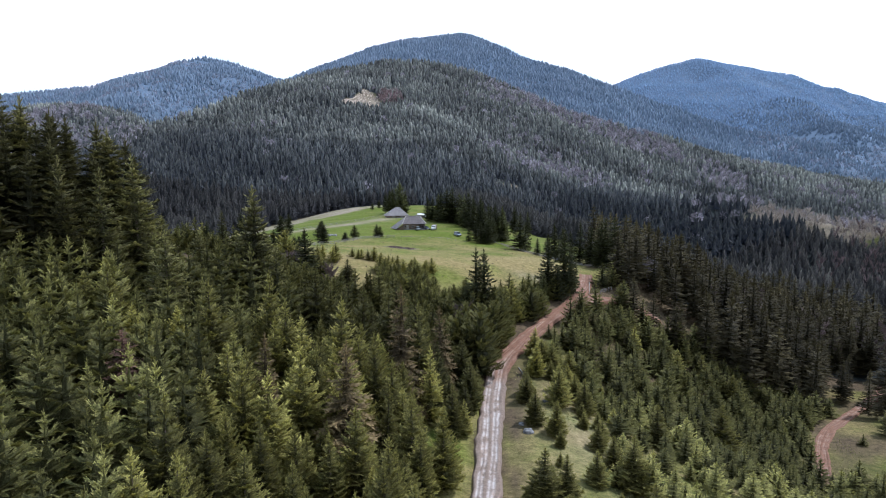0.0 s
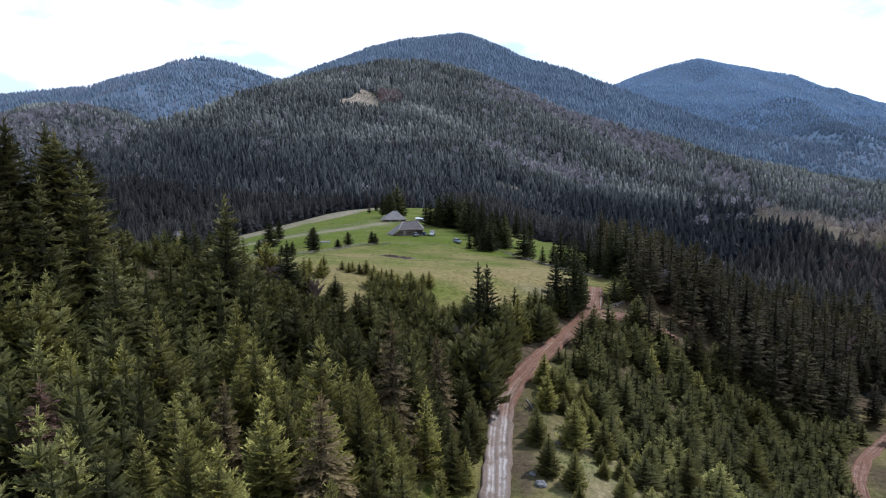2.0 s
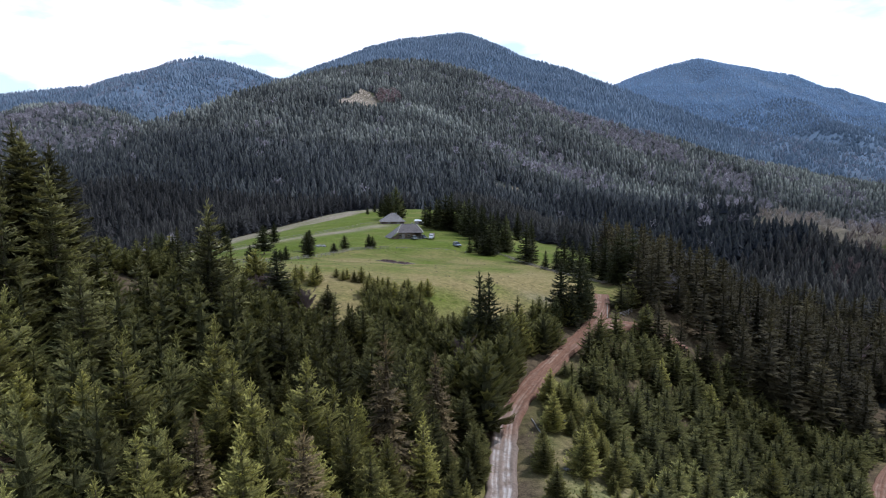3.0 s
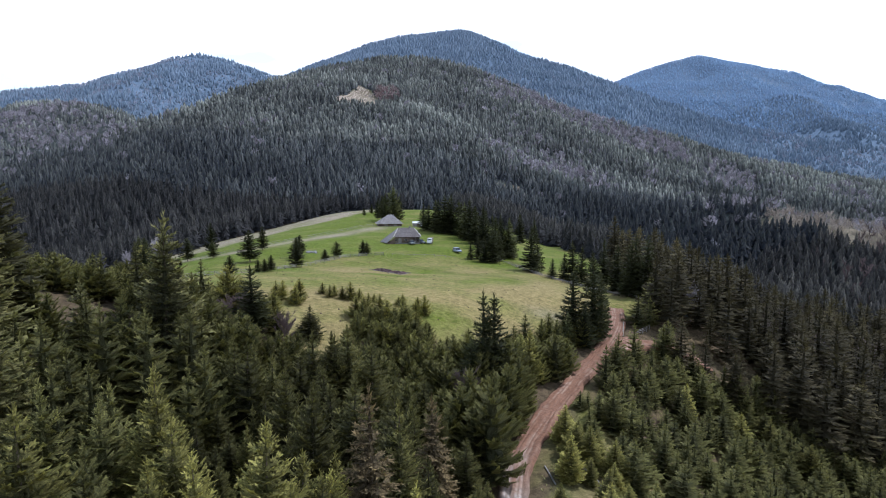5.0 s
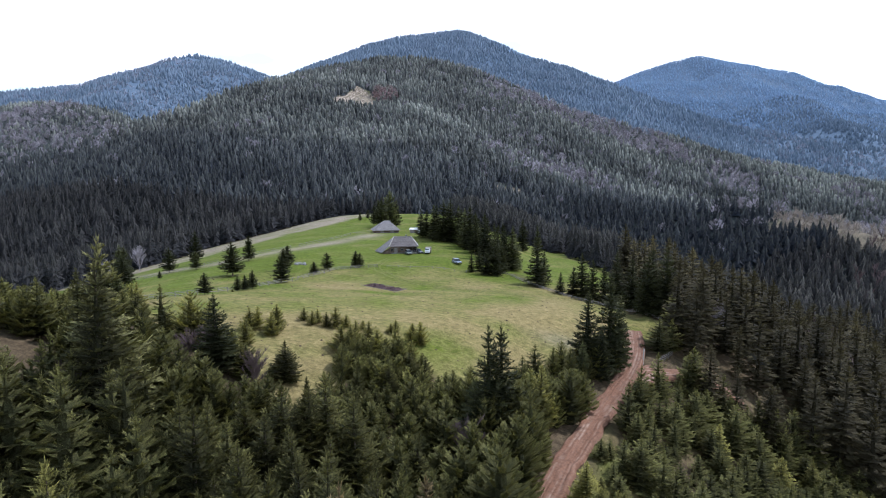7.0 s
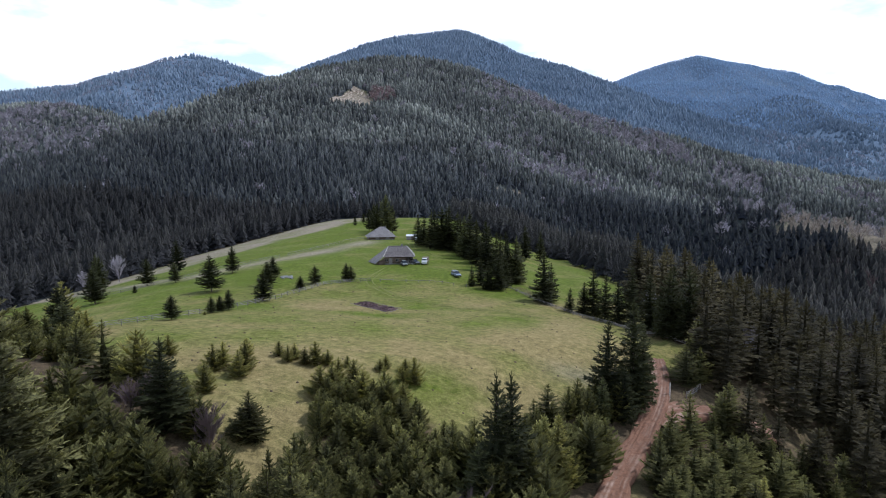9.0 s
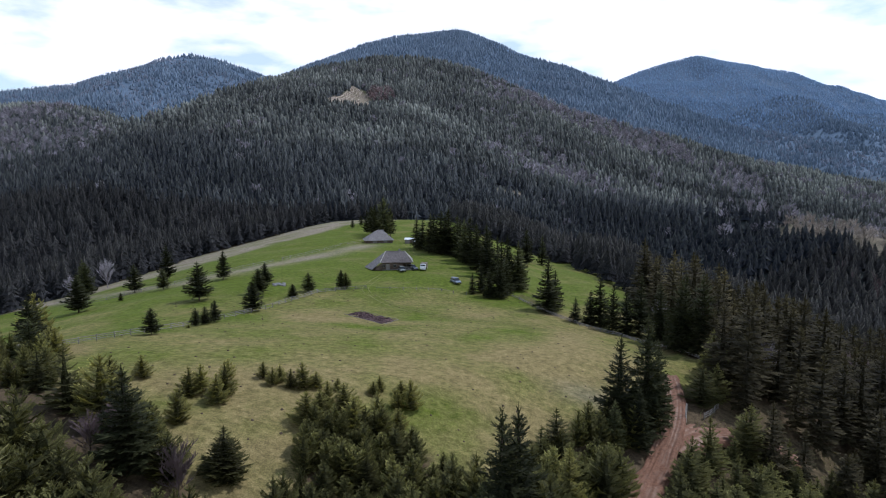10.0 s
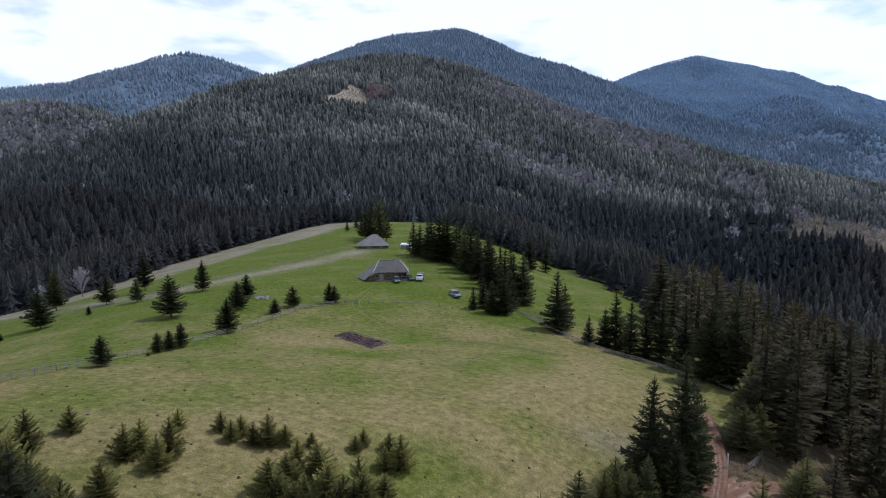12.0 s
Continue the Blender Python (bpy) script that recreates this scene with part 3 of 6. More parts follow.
# ---- trees ----
def unit_spruce(rng, tiers, arms, fine, fat=0.26, foot=0.04, full=0.9, up=0.40, hang=0.10, ragged=0.0, core=0.5, sides=6):
    """A spruce one metre high as arrays: verts, triangles, shoot value. Whorls of boughs; each bough is a rib that sinks
    at first and turns up at its tip, with a comb of forward twigs on both sides."""
    V, T, S = [], [], []
    # the inner twigs, a jagged spindle painted dark as the shade inside the crown
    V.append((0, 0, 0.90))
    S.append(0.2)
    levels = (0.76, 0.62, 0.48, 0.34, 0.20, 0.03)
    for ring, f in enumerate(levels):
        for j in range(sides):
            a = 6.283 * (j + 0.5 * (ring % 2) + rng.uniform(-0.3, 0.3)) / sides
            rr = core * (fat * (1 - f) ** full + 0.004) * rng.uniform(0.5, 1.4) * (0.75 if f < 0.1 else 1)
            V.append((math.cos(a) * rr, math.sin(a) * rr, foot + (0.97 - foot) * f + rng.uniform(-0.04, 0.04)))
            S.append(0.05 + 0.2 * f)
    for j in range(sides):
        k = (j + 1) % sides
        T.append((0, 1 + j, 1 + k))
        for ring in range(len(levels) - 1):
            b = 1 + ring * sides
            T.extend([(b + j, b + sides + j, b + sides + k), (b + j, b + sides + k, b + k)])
    for k in range(tiers):
        f = (k + 0.5 * rng.random()) / tiers
        z0 = foot + (0.96 - foot) * f
        reach = fat * (1 - f) ** full * (0.70 + 0.30 * min(1, f * 6 + 0.1)) + 0.024
        count = max(5, int(round(arms * (1 - 0.40 * f))))
        a0 = rng.random() * 6.28
        for j in range(count):
            if rng.random() < ragged:
                continue
            a = a0 + 6.283 * (j + 0.5 * (rng.random() - 0.5)) / count
            r = reach * rng.uniform(0.78, 1.12)
            sag = hang * (1 - f) * rng.uniform(0.6, 1.4)
            lift = up * (0.55 + 0.75 * f) * rng.uniform(0.7, 1.3)
            ca, sa = math.cos(a), math.sin(a)

            def at(s, side=0.0, rise=0.0):
                return (ca * r * s - sa * side, sa * r * s + ca * side, z0 + r * (lift * s * s - sag * s * 1.6 + 0.10 * s) + rise)

            wide = (r + 0.018) * rng.uniform(0.40, 0.54)
            for q in range(fine):
                s0 = (q + 0.45 + 0.3 * rng.random()) / fine
                base = 1.0 / fine
                w = wide * (1.15 - 0.70 * s0)
                # twigs to both sides, and one above or below the rib
                for roll in (rng.uniform(-0.5, 0.6), 3.1416 - rng.uniform(-0.5, 0.6), rng.choice((1.57, -1.57)) + rng.uniform(-0.7, 0.7)):
                    v = w * rng.uniform(0.7, 1.25) * (1.0 if abs(math.cos(roll)) > 0.6 else 0.6)
                    b = len(V)
                    V.extend([at(max(0.0, s0 - base)), at(min(s0 + base * 0.45, 1.0)), at(min(s0 + 0.6 * v / r, 1.14), v * math.cos(roll), 0.7 * v * math.sin(roll))])
                    # shade at the rib and light on the twig ends, painted in
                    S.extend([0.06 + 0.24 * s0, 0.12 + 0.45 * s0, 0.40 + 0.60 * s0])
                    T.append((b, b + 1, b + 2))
            # the end twig of the bough, painted brightest
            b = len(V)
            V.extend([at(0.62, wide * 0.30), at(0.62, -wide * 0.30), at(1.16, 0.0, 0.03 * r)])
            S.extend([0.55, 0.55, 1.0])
            T.append((b, b + 1, b + 2))
    # the leader and its whorls of upright shoots
    for j in range(12):
        a, e = 2.4 * j, 0.055 - 0.0034 * j
        z0 = 0.83 + 0.012 * j
        b = len(V)
        V.extend([(0.004, 0, z0 + 0.02), (-0.004, 0.004, z0 - 0.02), (math.cos(a) * e, math.sin(a) * e, z0 + 0.045)])
        S.extend([0.5, 0.5, 1.0])
        T.append((b, b + 1, b + 2))
    b = len(V)
    V.extend([(0.010, 0, 0.88), (-0.006, 0.008, 0.88), (-0.006, -0.008, 0.88), (0, 0, 1.03)])
    S.extend([0.5] * 3 + [0.9])
    T.extend([(b, b + 1, b + 3), (b + 1, b + 2, b + 3), (b + 2, b, b + 3)])
    return np.array(V), np.array(T), np.array(S)


def unit_tiered(rng, tiers, points, fat, rag=0.3):
    """A light spruce: ragged skirts stacked on one another."""
    V, T, S = [], [], []
    for k in range(tiers):
        f = k / tiers
        r = fat * (1 - f) ** 0.9 * rng.uniform(0.85, 1.15) + 0.01
        z0, top = 0.05 + 0.90 * f, 0.05 + 0.90 * f + 1.55 / tiers
        b = len(V)
        V.append((0, 0, min(top, 1.0)))
        # crown shading painted in: bright top, dark lower skirts and notches
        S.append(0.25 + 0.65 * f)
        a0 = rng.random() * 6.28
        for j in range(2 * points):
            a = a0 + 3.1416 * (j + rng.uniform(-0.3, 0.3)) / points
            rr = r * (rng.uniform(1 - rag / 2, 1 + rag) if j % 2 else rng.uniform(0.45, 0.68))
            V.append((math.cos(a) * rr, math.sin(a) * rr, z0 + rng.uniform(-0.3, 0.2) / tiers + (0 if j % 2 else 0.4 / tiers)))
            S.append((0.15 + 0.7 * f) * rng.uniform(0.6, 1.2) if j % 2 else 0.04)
        for j in range(2 * points):
            T.append((b, b + 1 + j, b + 1 + (j + 1) % (2 * points)))
    return np.array(V), np.array(T), np.array(S)


def unit_cone(rng, tiers, sides, fat):
    V, T, S = [], [], []
    for k in range(tiers):
        f = k / tiers
        r = fat * (1 - 0.85 * f)
        b = len(V)
        V.append((0, 0, 1.0 if k == tiers - 1 else f + 1.5 / tiers))
        # light on the top and shade lower down, painted into the cone
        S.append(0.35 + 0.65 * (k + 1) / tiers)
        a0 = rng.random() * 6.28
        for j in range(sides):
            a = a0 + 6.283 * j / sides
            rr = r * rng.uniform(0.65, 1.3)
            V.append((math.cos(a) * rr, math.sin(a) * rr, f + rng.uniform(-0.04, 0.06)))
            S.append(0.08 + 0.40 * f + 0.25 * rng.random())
        for j in range(sides):
            T.append((b, b + 1 + j, b + 1 + (j + 1) % sides))
    return np.array(V), np.array(T), np.array(S)


def unit_bare(rng, shards, wide=0.30, limbs=0, thick=1.0):
    """A leafless broad crown: stem and rising limbs under a cloud of upward twigs."""
    V, T, S = [], [], []

    def sliver(a, b, w, s):
        k = len(V)
        V.extend([(a[0] - w, a[1], a[2]), (a[0] + w, a[1] + w, a[2]), b])
        S.extend([0.1, 0.1, s])
        T.append((k, k + 1, k + 2))

    sliver((0, 0, 0), (0.01, 0, 0.75), 0.02, 0.2)
    ends = []
    for _ in range(limbs):
        a, z, r = rng.random() * 6.283, rng.uniform(0.12, 0.62), rng.uniform(0.4, 1.0)
        end = (math.cos(a) * wide * r * (1.1 - 0.5 * z), math.sin(a) * wide * r * (1.1 - 0.5 * z), min(0.95, z + rng.uniform(0.18, 0.42)))
        sliver((0, 0, z), end, 0.006, 0.4)
        ends.append(((0, 0, z), end))
    for _ in range(shards):
        if ends:
            p, q = rng.choice(ends)
            u = rng.uniform(0.25, 1.0)
            root = tuple(p[i] + (q[i] - p[i]) * u for i in range(3))
            a, r = rng.random() * 6.283, rng.uniform(0.02, 0.09)
            tip = (root[0] * 1.12 + math.cos(a) * r, root[1] * 1.12 + math.sin(a) * r, root[2] + rng.uniform(0.04, 0.15))
            sliver(root, tip, rng.uniform(0.0016, 0.004) * thick, rng.random())
            continue
        a, e = rng.random() * 6.283, rng.uniform(-0.25, 1.0)
        r = wide * math.sqrt(max(0.0, 1 - (0.9 * e) ** 2)) * rng.uniform(0.7, 1.1)
        tip = (math.cos(a) * r, math.sin(a) * r, 0.60 + 0.40 * e)
        root = (tip[0] * 0.55, tip[1] * 0.55, tip[2] - rng.uniform(0.10, 0.22))
        sliver(root, tip, rng.uniform(0.018, 0.048), rng.random())
    return np.array(V), np.array(T), np.array(S)


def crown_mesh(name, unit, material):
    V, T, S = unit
    return mesh_from(name, V, 3, T, [material], {"shoot_light": S, "tint": np.full(len(V), 0.5)})


def wood_mesh(name, units, px, py, pz, ph, tint, material, seed, width=1.0):
    """Many trees in one mesh."""
    rs = np.random.RandomState(seed)
    pick = rs.randint(0, len(units), len(px))
    turn = rs.rand(len(px)) * 6.283
    wide = np.asarray(width) * rs.uniform(0.8, 1.2, len(px))
    Vs, Ts, Ss, Ks, base = [], [], [], [], 0
    for k, (V, T, S) in enumerate(units):
        w = np.nonzero(pick == k)[0]
        if not len(w):
            continue
        c, s = np.cos(turn[w])[:, None], np.sin(turn[w])[:, None]
        hh, ww = ph[w][:, None], (ph * wide)[w][:, None]
        lx = (V[None, :, 0] * c - V[None, :, 1] * s) * ww + px[w][:, None]
        ly = (V[None, :, 0] * s + V[None, :, 1] * c) * ww + py[w][:, None]
        lz = V[None, :, 2] * hh + pz[w][:, None]
        n = len(V)
        Vs.append(np.stack([lx, ly, lz], -1).reshape(-1, 3))
        Ts.append((T[None] + (np.arange(len(w)) * n)[:, None, None] + base).reshape(-1, 3))
        Ss.append(np.tile(S, len(w)))
        Ks.append(np.repeat(tint[w], n))
        base += len(w) * n
    me = mesh_from(name, np.concatenate(Vs), 3, np.concatenate(Ts), [material], {"shoot_light": np.concatenate(Ss), "tint": np.concatenate(Ks)})
    return new(name, me)


def scatter(x0, x1, y0, y1, step, seed, jitter=0.46):
    rs = np.random.RandomState(seed)
    X, Y = np.meshgrid(np.arange(x0, x1, step), np.arange(y0, y1, step))
    X = X + (np.arange(X.shape[0]) % 2)[:, None] * step / 2
    x = (X + rs.uniform(-jitter, jitter, X.shape) * step).ravel()
    y = (Y + rs.uniform(-jitter, jitter, Y.shape) * step).ravel()
    return x, y, rs


def in_view(x, y, margin=45):
    return np.abs(x) < 0.80 * np.maximum(y, 0) + margin


rng = random.Random(4)
UNIT_FINE = [unit_spruce(rng, 16 + k % 3, 8, 4, 0.28 + 0.025 * (k % 4), 0.02, 0.95, 0.32 + 0.06 * (k % 3), 0.10, 0.04, 0.18) for k in range(6)]
UNIT_OPEN = [unit_spruce(rng, 14, 8, 4, 0.29 + 0.02 * k, 0.13, 0.72, 0.34, 0.18, 0.03, 0.26) for k in range(4)]
UNIT_DROOPY = [unit_spruce(rng, 19, 7, 5, 0.25, 0.06, 0.80, 0.14, 0.50, 0.16, 0.20) for k in range(2)]
UNIT_RIM = [unit_spruce(rng, 20, 7, 4, 0.23 + 0.02 * k, 0.06, 0.78, 0.26, 0.22, 0.10, 0.17) for k in range(4)]
UNIT_MID = [unit_spruce(rng, 10, 6, 3, 0.29 + 0.022 * k, 0.0, 0.92, 0.36, 0.08, 0.03, 0.20, 5) for k in range(5)]
UNIT_BUSHY = [unit_spruce(rng, 9, 7, 2, 0.34 + 0.03 * k, 0.0, 0.78, 0.55, 0.0, 0.0, 0.32, 5) for k in range(4)]
UNIT_SEED = [unit_spruce(rng, 10, 7, 4, 0.33 + 0.03 * k, 0.0, 0.80, 0.55, 0.0, 0.03, 0.25) for k in range(3)]
UNIT_OLD = [unit_spruce(rng, 17, 6, 2, 0.165 + 0.018 * k, 0.14, 0.74, 0.20, 0.22, 0.16, 0.16, 4) for k in range(4)]
UNIT_TALL = [unit_spruce(rng, 19, 7, 3, 0.215 + 0.015 * k, 0.08, 0.80, 0.26, 0.22, 0.08, 0.20, 5) for k in range(3)]
UNIT_LIGHT = [unit_tiered(rng, 8, 5, 0.17 + 0.018 * k) for k in range(6)]
UNIT_SIDE = [unit_tiered(rng, 7, 4, 0.17 + 0.015 * k) for k in range(6)]
UNIT_SMALL = [unit_spruce(rng, 5, 6, 2, 0.38 + 0.03 * k, 0.0, 0.8, 0.6, 0.0, 0.0, 0.45, 5) for k in range(4)]
UNIT_FOOT = [unit_tiered(rng, 5, 3, 0.17 + 0.018 * k) for k in range(6)]
UNIT_FAR = [unit_cone(rng, 3, 4, 0.18 + 0.02 * k) for k in range(6)]
UNIT_SPECK = [unit_cone(rng, 1, 4, 0.19 + 0.02 * k) for k in range(4)]
UNIT_BARE = [unit_bare(rng, 52, 0.36) for k in range(5)]
UNIT_BARE_FAR = [unit_bare(rng, 16, 0.36) for k in range(4)]
UNIT_BARE_MID = [unit_bare(rng, 170, 0.32, 16, 3.0) for k in range(3)]
UNIT_BARE_NEAR = [unit_bare(rng, 1500, 0.30, 34) for k in range(2)]
UNIT_SHRUB = [unit_bare(rng, 1100, 0.40, 30, 1.6) for k in range(1)]


def trunk_mesh(top=0.96, r=0.013):
    bm = bmesh.new()
    rings = []
    for z, k in ((-0.04, 1.5), (0.02, 1.1), (0.3, 0.85), (0.65, 0.5), (top, 0.08)):
        rings.append([bm.verts.new((math.cos(a) * r * k, math.sin(a) * r * k, z)) for a in (6.283 * j / 7 for j in range(7))])
    for a, b in zip(rings, rings[1:]):
        for j in range(7):
            bm.faces.new((a[j], a[(j + 1) % 7], b[(j + 1) % 7], b[j]))
    me = bpy.data.meshes.new("trunk")
    bm.to_mesh(me)
    bm.free()
    me.materials.append(BARK)
    return me


TRUNK = trunk_mesh()


def make_tree(unit, material, name="spruce_tree"):
    """One tree, a metre high, of trunk and crown; it is copied to its places."""
    root = new(name)
    new("trunk", TRUNK).parent = root
    new("crown", crown_mesh("crown", unit, material)).parent = root
    return root


def plant(kind, x, y, h, wide=1.0, turn=None, label="", group="", sink=0.15):
    z = float(ground_z(x, y)) - sink
    a = rng.random() * 360 if turn is None else turn
    lean = rng.uniform(-1.5, 1.5)
    m = pose(float(x), float(y), z, lean, rng.uniform(-1.5, 1.5), a) @ Matrix.Diagonal((h * wide, h * wide, h, 1))
    if kind.get("used"):
        k = kind["root"].scale
        ob = copy_thing(kind["root"], m @ Matrix.Diagonal((1 / k[0], 1 / k[1], 1 / k[2], 1)))
    else:
        ob = kind["root"]
        ob.matrix_basis = m
        kind["used"] = True
    tagged(ob, label or kind["label"], kind.get("category", "tree"), group or kind.get("group", ""))
    return ob


def kinds(units, material, label, group, category="tree", name="spruce_tree"):
    return [{"root": make_tree(u, material, name), "label": label, "group": group, "category": category} for u in units]


YOUNG = kinds(UNIT_FINE, NEEDLES, "young green spruce in the dense thicket beside the road", "spruces of the thicket")
SHADED = kinds(UNIT_FINE[:4], NEEDLES_SHADED, "young spruce in the dense thicket, coloured as under cloud shade", "spruces of the thicket")
DROOPY = kinds(UNIT_DROOPY, NEEDLES_TAWNY, "tall ragged tawny spruce with long drooping boughs", "spruces of the thicket")
OLD_TALL = kinds(UNIT_RIM, NEEDLES_TALL, "tall old spruce standing above the young thicket", "old spruces of the thicket")
OPEN = kinds(UNIT_OPEN, NEEDLES_OPEN, "dark solitary spruce standing on the open meadow", "spruces on the meadow")
RIM = kinds(UNIT_RIM, NEEDLES_OPEN, "tall old spruce on the rim of the meadow", "spruces along the meadow rim")
BUSH = kinds(UNIT_SEED, NEEDLES, "small bushy spruce seedling on the dry meadow grass", "seedling spruces", "sapling", "spruce_sapling")
WITHERED = kinds([UNIT_DROOPY[0]], DEAD_NEEDLES, "withered reddish-brown spruce among the green ones", "", "tree", "withered_spruce")
BEECH = kinds(UNIT_BARE_NEAR, TWIGS, "leafless grey beech at the edge of the wood", "bare beeches", "tree", "beech_tree")
ROWAN = kinds(UNIT_SHRUB, TWIGS_RED, "leafless reddish shrub between the spruces", "bare shrubs", "shrub", "bare_shrub")

# solitary spruces on the meadow: x, y, height
for x, y, h, w in ((-92.5, 224, 10.2, 1.35), (-90.2, 248.8, 8.9, 1.25), (-78.7, 242.7, 6.4, 1.3), (-88.9, 268.4, 12.3, 0.9), (-56.2, 211.7, 9.6, 1.4), (-62.2, 244.9, 8.8, 1.1),
                   (-46.5, 166.9, 4.7, 1.4), (-43.7, 177.9, 3.6, 1.2), (-42.7, 180, 3.6, 1.2), (-41.9, 182.5, 4.5, 1.3), (-86, 232.7, 2.6, 1.1), (-38.7, 195.7, 6.7, 1.45),
                   (-43.8, 217.7, 6.7, 1.3), (-46.2, 231.4, 6, 1.3), (-34.5, 214.1, 3.5, 1.35), (-32, 220.5, 5.2, 1.3), (-24.6, 225.3, 5.2, 1.2), (-23.4, 225.6, 4.6, 1.2)):
    plant(OPEN[rng.randrange(4)], x, y, h, w * 0.92)
for x, y, h, w in ((-110, 258, 12, 1.1), (-118, 270, 13, 1.0), (-94, 213.1, 1.8, 1.2), (-62.3, 160.8, 8.0, 1.5), (-29, 354.3, 15.7, 1.0), (-25.9, 362, 20.1, 1.0),
                   (-22.7, 366, 14.4, 1.0), (-35.7, 378, 12.5, 1.0), (-32, 368, 15, 1.0), (-44.1, 420.8, 6.3, 1.2), (-47.7, 411.9, 5.5, 1.2)):
    plant(OPEN[rng.randrange(4)], x, y, h, w * 0.78, label="dark spruce at the upper end of the meadow")
# the rows on the right-hand rim
for x, y, h, w in ((-5.6, 306.5, 12.6, 1.3), (-2.2, 304, 14.8, 1.2), (1.9, 293.5, 17, 1.4), (4.6, 291.9, 17.8, 1.3), (8.8, 286.2, 14.2, 1.3), (11.6, 271.3, 16.7, 1.2), (13, 262, 15, 1.2),
                   (9.6, 223.9, 5.8, 1.35), (13.7, 221.4, 8.2, 1.3), (16.3, 221.6, 10.3, 1.25), (20.3, 233.5, 12.9, 1.2), (22.7, 235.2, 13.8, 1.2), (15.1, 247.6, 15.5, 1.1), (18.5, 250.2, 13.2, 1.2),
                   (37.7, 322.4, 14.6, 1.2), (46, 331.9, 14, 1.2), (26.5, 209.8, 13.6, 1.5)):
    plant(RIM[rng.randrange(4)], x, y, h, w * 0.76)
for x, y, h, w in ((29.3, 214.9, 10.2, 1.3), (31.5, 201.8, 6, 1.5), (35, 203.3, 8.1, 1.3), (37.4, 203.1, 12.2, 1.1), (39.1, 199.2, 11.4, 1.1), (41.9, 198.2, 10.5, 1.1), (44.5, 197.7, 13.8, 1.1),
                   (47, 192, 13, 1.2), (50, 187, 16, 1.1), (25.9, 150.8, 13.7, 1.35), (30.7, 151.8, 17.4, 1.15), (32.4, 153.4, 12.6, 1.1), (27.9, 147.5, 9, 1.4), (24.5, 146.8, 7, 1.4),
                   (6.8, 121.2, 17.6, 1.2), (8.4, 122.7, 17.2, 1.15), (4.9, 119.5, 11, 1.4)):
    plant(RIM[rng.randrange(4)], x, y, h, w * 0.76)
for x, y, h, w in ((-8, 312, 13, 1.2), (-1, 298, 15, 1.3), (4, 300, 16, 1.2), (7.5, 292, 15, 1.3), (10, 278, 15, 1.2), (14, 276, 14, 1.2), (16, 265, 15, 1.2), (16.5, 256, 14.5, 1.2),
                   (19, 242, 13, 1.2), (21, 246, 14, 1.2), (24, 240, 12, 1.2), (12, 226, 7.5, 1.4), (18.5, 227, 10, 1.3), (48, 185, 15, 1.1), (52, 183, 17, 1.1)):
    plant(RIM[rng.randrange(4)], x, y, h, w * 0.76)
# seedlings on the dry grass
for x, y, h, w in ((-37.4, 136.8, 4.2, 1), (-27.4, 131.8, 3.2, 1.1), (-28.4, 137, 3.2, 1.1), (-24.2, 135.9, 3.5, 1), (-26, 144.4, 2, 1.1), (-22.2, 143.5, 2.1, 1.1), (-20.5, 142.3, 2.5, 1.1),
                   (-19.4, 143.3, 2.2, 1.1), (-18, 142.5, 2.8, 1), (-16.5, 142.3, 3, 1), (-15.1, 142.6, 2.2, 1.1), (-13.2, 140.5, 3, 1), (-11.7, 142.6, 1.6, 1.1), (-7.4, 144.1, 1.7, 1.1),
                   (-6.4, 144.6, 2.1, 1.1), (-4.1, 145.8, 2, 1.1), (-4.6, 141.6, 2.5, 1), (-2.8, 142.7, 3.5, 0.9), (-4.4, 139.5, 2.6, 1), (-34.6, 130.7, 4, 1.1)):
    plant(BUSH[rng.randrange(3)], x + rng.uniform(-0.6, 0.6), y + rng.uniform(-0.9, 0.9), h * rng.uniform(0.9, 1.25), w * rng.uniform(1.1, 1.5))
for x, y, h, w in ((-67.1, 168.9, 7.5, 1.0), (-28.3, 139.5, 3.2, 1), (-24.3, 138.6, 4.5, 0.9), (-58, 158, 3.4, 1.1), (-54, 153, 3.2, 1.1), (-51.5, 150, 3.6, 1.1), (-43.8, 176, 0.8, 1.5),
                   (-36, 141.5, 2.6, 1.1), (-33.5, 128, 7.6, 0.8), (-12.6, 137.5, 3.4, 1.1), (-10.2, 138.4, 3.6, 1.1), (-8.4, 136.2, 3.8, 1.1), (-14, 134.5, 3.6, 1.1), (-6.2, 135.6, 4, 1.0)):
    plant(BUSH[rng.randrange(3)], x + rng.uniform(-0.6, 0.6), y + rng.uniform(-0.9, 0.9), h * rng.uniform(0.9, 1.25), w * rng.uniform(1.1, 1.5))
for x, y, h in ((-118, 285, 11), (-126, 276, 8), (-134, 300, 9), (52, 205, 9), (60, 176, 10), (75, 210, 11), (95, 190, 10)):
    plant(BEECH[rng.randrange(2)], x, y, h)
SHRUBS = ((3.4, 116.2, 7.5), (-29.5, 124.5, 5), (-31.5, 122.5, 4.6), (-22.5, 120, 5.5), (-37, 107, 7))
for x, y, h in SHRUBS:
    plant(ROWAN[0], x, y, h)
plant(WITHERED[0], -33.5, 62, 10.5, 1.35)
